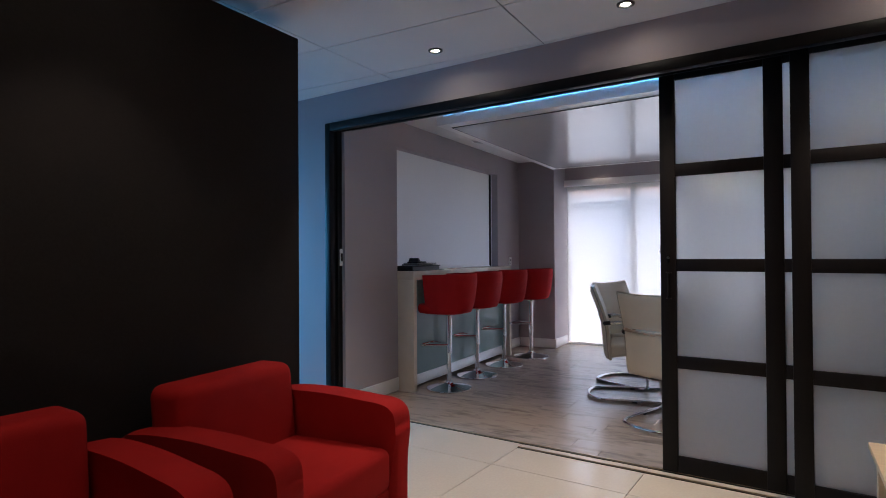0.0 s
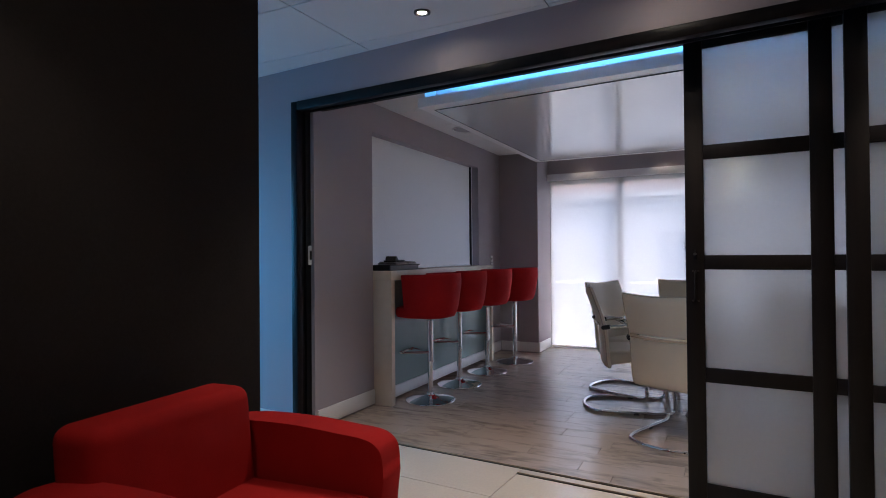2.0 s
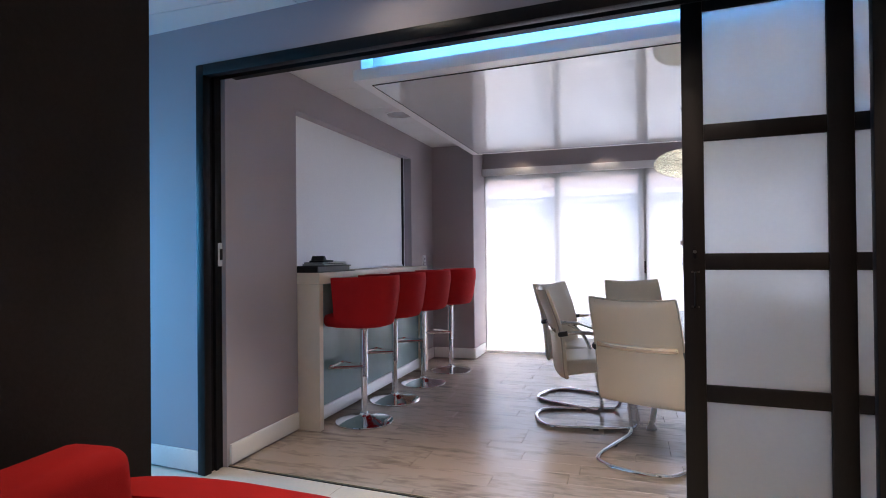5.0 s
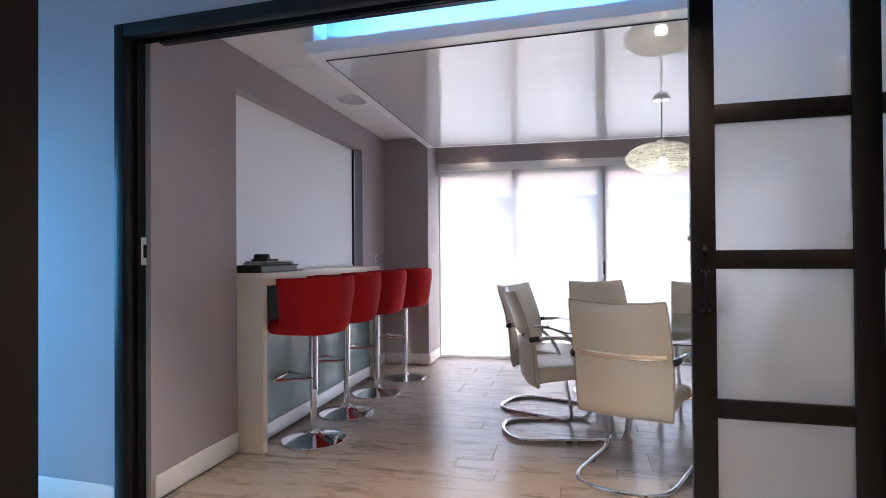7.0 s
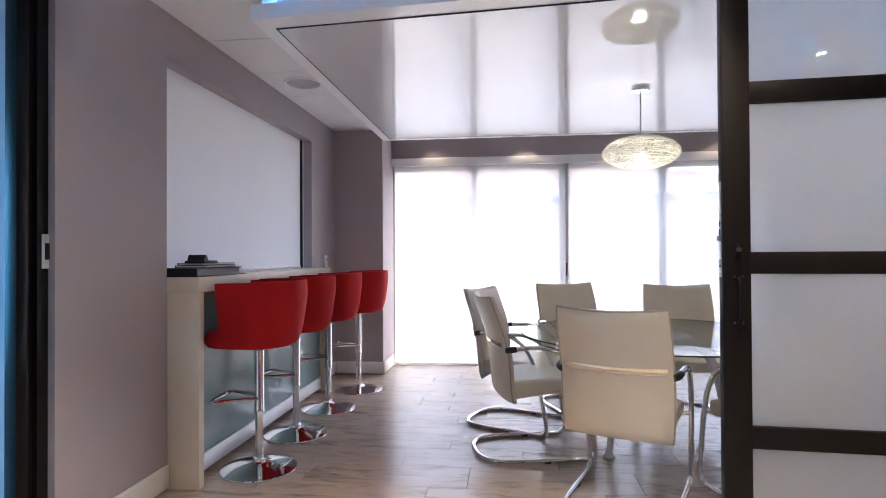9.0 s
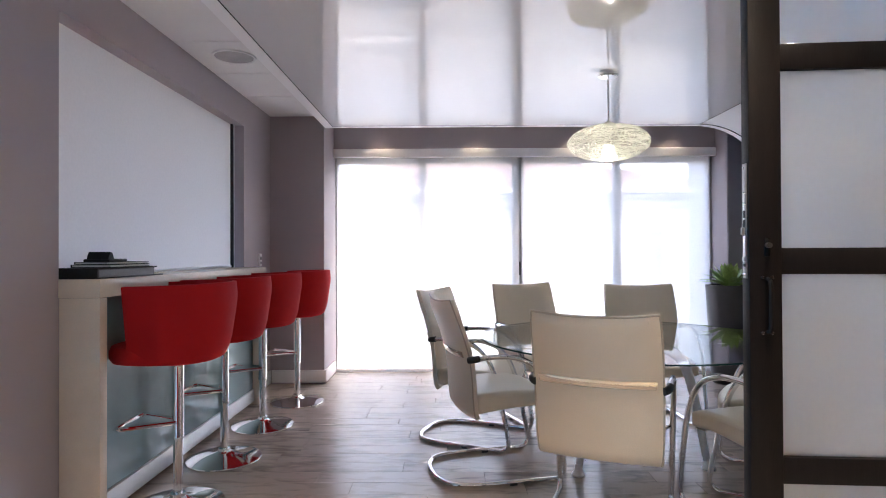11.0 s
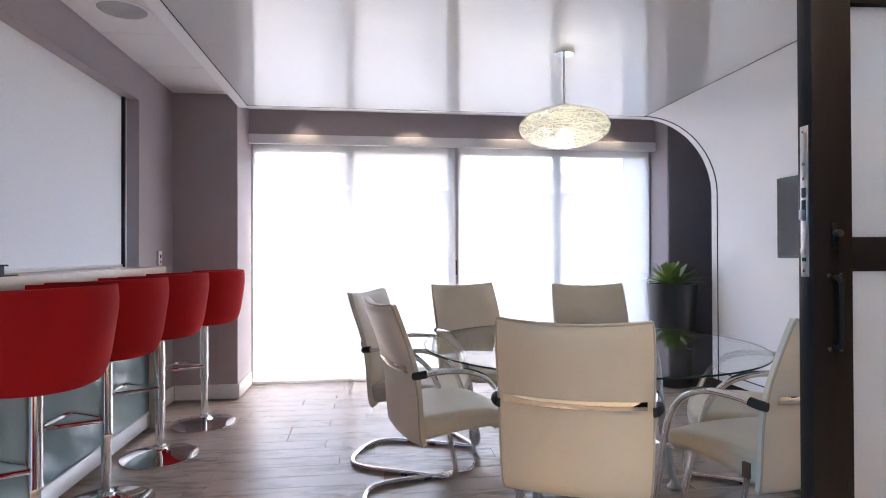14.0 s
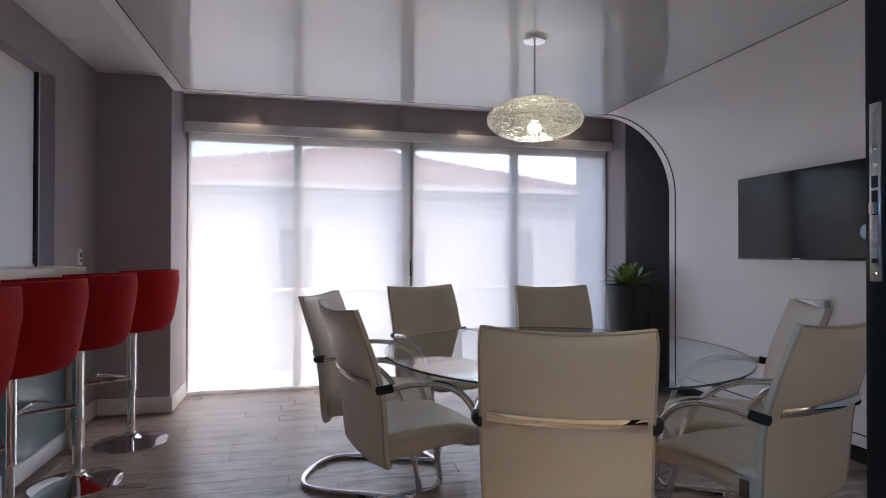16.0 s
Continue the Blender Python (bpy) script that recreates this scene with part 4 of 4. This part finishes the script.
f1 = thing("leather_folder", "thick black leather folder lying on the counter", "folder", pose(-2.862, 4.64, 1.10, 0, 0, -1))
part("cover", B(-0.10, 0.105, -0.275, 0.275, 0, 0.006, bevel=0.002), BLACK_LEATHER, f1)
part("page_block", B(-0.092, 0.096, -0.262, 0.20, 0.006, 0.040), RUBBER, f1)
part("cover", B(-0.10, 0.104, -0.27, 0.215, 0.040, 0.047, bevel=0.003), BLACK_LEATHER, f1)
part("spine", B(-0.10, 0.105, -0.280, -0.262, 0.0, 0.047, bevel=0.005), BLACK_LEATHER, f1)
for nm, lab, z, w, l, h, a, cx, cy, mt in (("notebook", "black notebook on the leather folder", 1.1475, 0.175, 0.37, 0.013, 3, -2.865, 4.65, BLACK_LEATHER), ("book", "dark grey book in the pile on the counter", 1.161, 0.16, 0.31, 0.011, -5, -2.868, 4.66, RUBBER)):
    b = thing(nm, lab, "book", pose(cx, cy, z, 0, 0, a))
    part("page_block", B(-w / 2 + 0.004, w / 2 - 0.004, -l / 2 + 0.003, l / 2 - 0.003, 0.0025, h - 0.0025), PAPER, b)
    part("cover", B(-w / 2, w / 2, -l / 2, l / 2, h - 0.0025, h, bevel=0.001), mt, b)
    part("cover", B(-w / 2, w / 2, -l / 2, l / 2, 0, 0.0025, bevel=0.001), mt, b)
    part("spine", B(-w / 2 - 0.001, -w / 2 + 0.002, -l / 2, l / 2, 0.0, h), mt, b)
w1 = thing("folded_case", "black folded case on top of the books", "case", pose(-2.875, 4.60, 1.1722, 0, 0, 12))
part("case_body", B(-0.055, 0.055, -0.10, 0.14, 0, 0.013, bevel=0.005), BLACK_LEATHER, w1)
part("flap", prism(bmesh.new(), [(-0.085, 0.013), (-0.01, 0.013), (-0.035, 0.042), (-0.058, 0.046), (-0.075, 0.030)], "x", -0.045, 0.045), BLACK_LEATHER, w1)

# ---------------------------------------------------------------- lobby armchairs and table
def armchair(m, label):
    a = thing("armchair", label, "armchair", m, "lobby armchairs")
    # faces +x, back against the wall at x = 0
    for s, n in ((-1, "arm"), (1, "arm")):
        y0, y1 = (0.0, 0.13) if s < 0 else (0.755, 0.89)
        outline = [(0.03, 0.10), (0.03, 0.585)] + [(p.x, p.y) for p in curve_points([(0.07, 0.605, 0), (0.22, 0.624, 0), (0.42, 0.627, 0), (0.60, 0.615, 0), (0.70, 0.606, 0), (0.748, 0.586, 0), (0.770, 0.548, 0), (0.776, 0.47, 0)], 6)] + [(0.782, 0.10)]
        bm = prism(bmesh.new(), [(x * 1.04, z) for x, z in outline], "y", y0, y1)
        es = [e for e in bm.edges if abs(e.verts[0].co.y - e.verts[1].co.y) < 1e-6]
        bmesh.ops.bevel(bm, geom=es, offset=0.056, segments=7, profile=0.5, affect="EDGES")
        part(n, bm, RED_CHAIR, a, "", 60)
    bm = box(bmesh.new(), 0.03, 0.23, 0.105, 0.75, 0.30, 0.765, bevel=0.05, seg=5)
    for v in bm.verts:
        v.co.x -= 0.16 * (v.co.z - 0.45) * 0.6 - 0.06
    part("backrest", bm, RED_CHAIR, a)
    part("seat_cushion", box(bmesh.new(), 0.22, 0.795, 0.133, 0.752, 0.24, 0.43, bevel=0.045, seg=5), RED_CHAIR, a)
    part("base", B(0.06, 0.77, 0.12, 0.765, 0.10, 0.24, bevel=0.01), RED_CHAIR, a)
    for x in (0.10, 0.74):
        for y in (0.06, 0.81):
            part("foot", lathe(bmesh.new(), [(0, 0), (0.018, 0), (0.024, 0.10), (0, 0.10)], 14, (x, y)), CHROME, a)
    return a


arm = armchair(pose(-2.085, 1.20, -0.015, 0, 0, 5), "dark red fabric tub armchair by the black wall")
copy_thing(arm, pose(-2.15, 0.275, -0.01, 0, 0, -4))
tb = thing("side_table", "pale wooden lobby table", "table", pose(0.41, 2.25, 0, 0, 0, -1))
part("top", B(0, 1.1, 0, 0.69, 0.425, 0.45, bevel=0.004), LIGHT_WOOD, tb)
for x in (0.05, 1.05):
    for y in (0.05, 0.64):
        part("leg", B(x - 0.025, x + 0.025, y - 0.025, y + 0.025, 0, 0.425, bevel=0.003), LIGHT_WOOD, tb)

# ---------------------------------------------------------------- outside
gm = bmesh.new()
box(gm, -400, 400, 8.05, 900, -3.6, -3.5)
setting("ground", gm, ASPHALT, "grey street far below the balcony", "ground")
setting("balcony_slab", B(-4.0, 3.2, 8.0, 9.15, -0.35, -0.10), CONCRETE, "concrete balcony floor", "balcony")
setting("wall_balcony_side", B(1.73, 1.96, 8.0, 9.1, -0.1, 2.9), RENDERED_WALL, "pale rendered balcony side wall", "wall")
rl = thing("balcony_railing", "white metal balcony railing with horizontal bars", "railing")
part("handrail", sweep(bmesh.new(), [(-3.9, 9.05, 0.78), (1.62, 9.05, 0.78)], 0.025, 12), ALU_WHITE, rl)
for k in range(7):
    part("bar", sweep(bmesh.new(), [(-3.9, 9.05, 0.02 + 0.10 * k), (1.62, 9.05, 0.02 + 0.10 * k)], 0.007, 8), ALU_WHITE, rl)
for x in (-3.8, -2.55, -1.3, -0.05, 1.2):
    part("post", B(x - 0.02, x + 0.02, 9.03, 9.07, -0.10, 0.77), ALU_WHITE, rl)

hs = thing("house", "pale rendered house with a hipped terracotta roof", "house")
FY = 18.0
xs = [-9.0, -2.2, -1.35, 0.8, 1.65, 3.9, 4.75, 6.2]
bm = bmesh.new()
for i in range(7):
    if i % 2 == 0:
        box(bm, xs[i], xs[i + 1], FY, FY + 0.3, -3.5, 2.87)
    else:
        box(bm, xs[i], xs[i + 1], FY, FY + 0.3, -3.5, 0.30)
        box(bm, xs[i], xs[i + 1], FY, FY + 0.3, 1.80, 2.87)
box(bm, -9.0, 6.2, FY + 8, FY + 8.3, -3.5, 2.87)
box(bm, -9.0, -8.7, FY + 0.3, FY + 8, -3.5, 2.87)
box(bm, 5.9, 6.2, FY + 0.3, FY + 8, -3.5, 2.87)
part("wall", bm, RENDERED_WALL, hs)
for i in (1, 3, 5):
    w = part("window", B(xs[i], xs[i + 1], FY + 0.12, FY + 0.16, 0.30, 1.80), FACADE_GLASS, hs)
    for a in (xs[i], (xs[i] + xs[i + 1]) / 2 - 0.03, xs[i + 1] - 0.06):
        part("frame", B(a, a + 0.06, FY + 0.08, FY + 0.12, 0.30, 1.80), PALE_TRIM, w)
    part("sill", B(xs[i] - 0.08, xs[i + 1] + 0.08, FY - 0.08, FY + 0.12, 0.22, 0.30), PALE_TRIM, w)
for z, d in ((2.28, 0.06), (2.48, 0.10), (2.73, 0.22)):
    part("cornice", B(-9.1, 6.25, FY - d, FY, z, z + 0.09), PALE_TRIM, hs)
part("gutter", B(-9.3, 6.45, FY - 0.38, FY - 0.26, 2.85, 2.98), PALE_TRIM, hs)
bm = bmesh.new()
ex0, ex1, ey0, ey1, rz, ez = -8.4, 6.5, FY - 0.3, FY + 8.6, 4.62, 2.92
v = [bm.verts.new(p) for p in ((ex0, ey0, ez), (ex1, ey0, ez), (ex1, ey1, ez), (ex0, ey1, ez), (ex0 + 8.0, FY + 4.1, rz), (ex1 - 5.6, FY + 4.1, rz))]
for f in ((0, 1, 5, 4), (1, 2, 5), (2, 3, 4, 5), (3, 0, 4), (3, 2, 1, 0)):
    bm.faces.new([v[i] for i in f])
roof = part("roof", bm, ROOF_TILE, hs, "", 0)
bm = bmesh.new()
slope = (rz - ez) / (FY + 4.1 - ey0)
for r in range(16):
    f0 = r / 16
    y, z = ey0 + f0 * (FY + 4.1 - ey0), ez + f0 * (rz - ez)
    a, b = ex0 + 8.0 * f0, ex1 - 5.6 * f0
    n = int((b - a) / 0.28)
    for k in range(n):
        x = a + (k + 0.5) * 0.28
        box(bm, x - 0.10, x + 0.10, y, y + 0.30, z + 0.02, z + 0.06 + 0.28 * slope)
st = part("roof_tiles", bm, ROOF_TILE, hs, "", 0)
st["kind"] = "stuff"

# ---------------------------------------------------------------- floor pieces
TILE_MESH = mesh_of("tile", B(-0.3982, 0.3982, -0.3982, 0.3982, -0.012, 0.0, bevel=0.0012, seg=1), TILE, 0)
for ix in range(-4, 6):
    for iy in range(-6, 1):
        cx, cy = -1.356 + 0.8 * ix + 0.4, 3.01 + 0.8 * iy - 0.4
        if -5.6 < cx - 0.4 and cx + 0.4 < 3.2 and cy > -2.4:
            o = new("tile", TILE_MESH)
            o.parent, o.location = floor_lobby, (cx, cy, 0)
EDGE_MESH = mesh_of("tile", B(-0.3982, 0.3982, 0, 0.461, -0.012, 0.0, bevel=0.0012, seg=1), TILE, 0)
for ix in range(-4, 6):
    cx = -1.356 + 0.8 * ix + 0.4
    if cx + 0.4 < 3.3:
        o = new("tile", EDGE_MESH)
        o.parent, o.location = floor_lobby, (cx, 3.012, 0)

PL_W, PL_L = 0.1475, 0.90
rng = random.Random(11)
plank_meshes = {}


def plank(x0, x1, y):
    key = round(x1 - x0, 3)
    if key not in plank_meshes:
        h = key / 2 - 0.001
        plank_meshes[key] = mesh_of("plank", B(-h, h, -PL_W / 2 + 0.0007, PL_W / 2 - 0.0007, -0.012, 0.0, bevel=0.0008, seg=1), PLANK, 0)
    o = new("plank", plank_meshes[key])
    o.parent, o.location = floor_room, ((x0 + x1) / 2, y, -0.001)


y = 3.33 + PL_W / 2
row = 0
while y < 7.84:
    x = -2.92 - round(rng.choice((0.15, 0.30, 0.45, 0.60, 0.75)) + 0.05 * rng.randint(0, 2), 2)
    while x < 2.1:
        a, b = max(x, -2.92), min(x + PL_L, 2.1)
        if b - a > 0.03:
            plank(round(a, 3), round(b, 3), y)
        x += PL_L
    y += PL_W
    row += 1
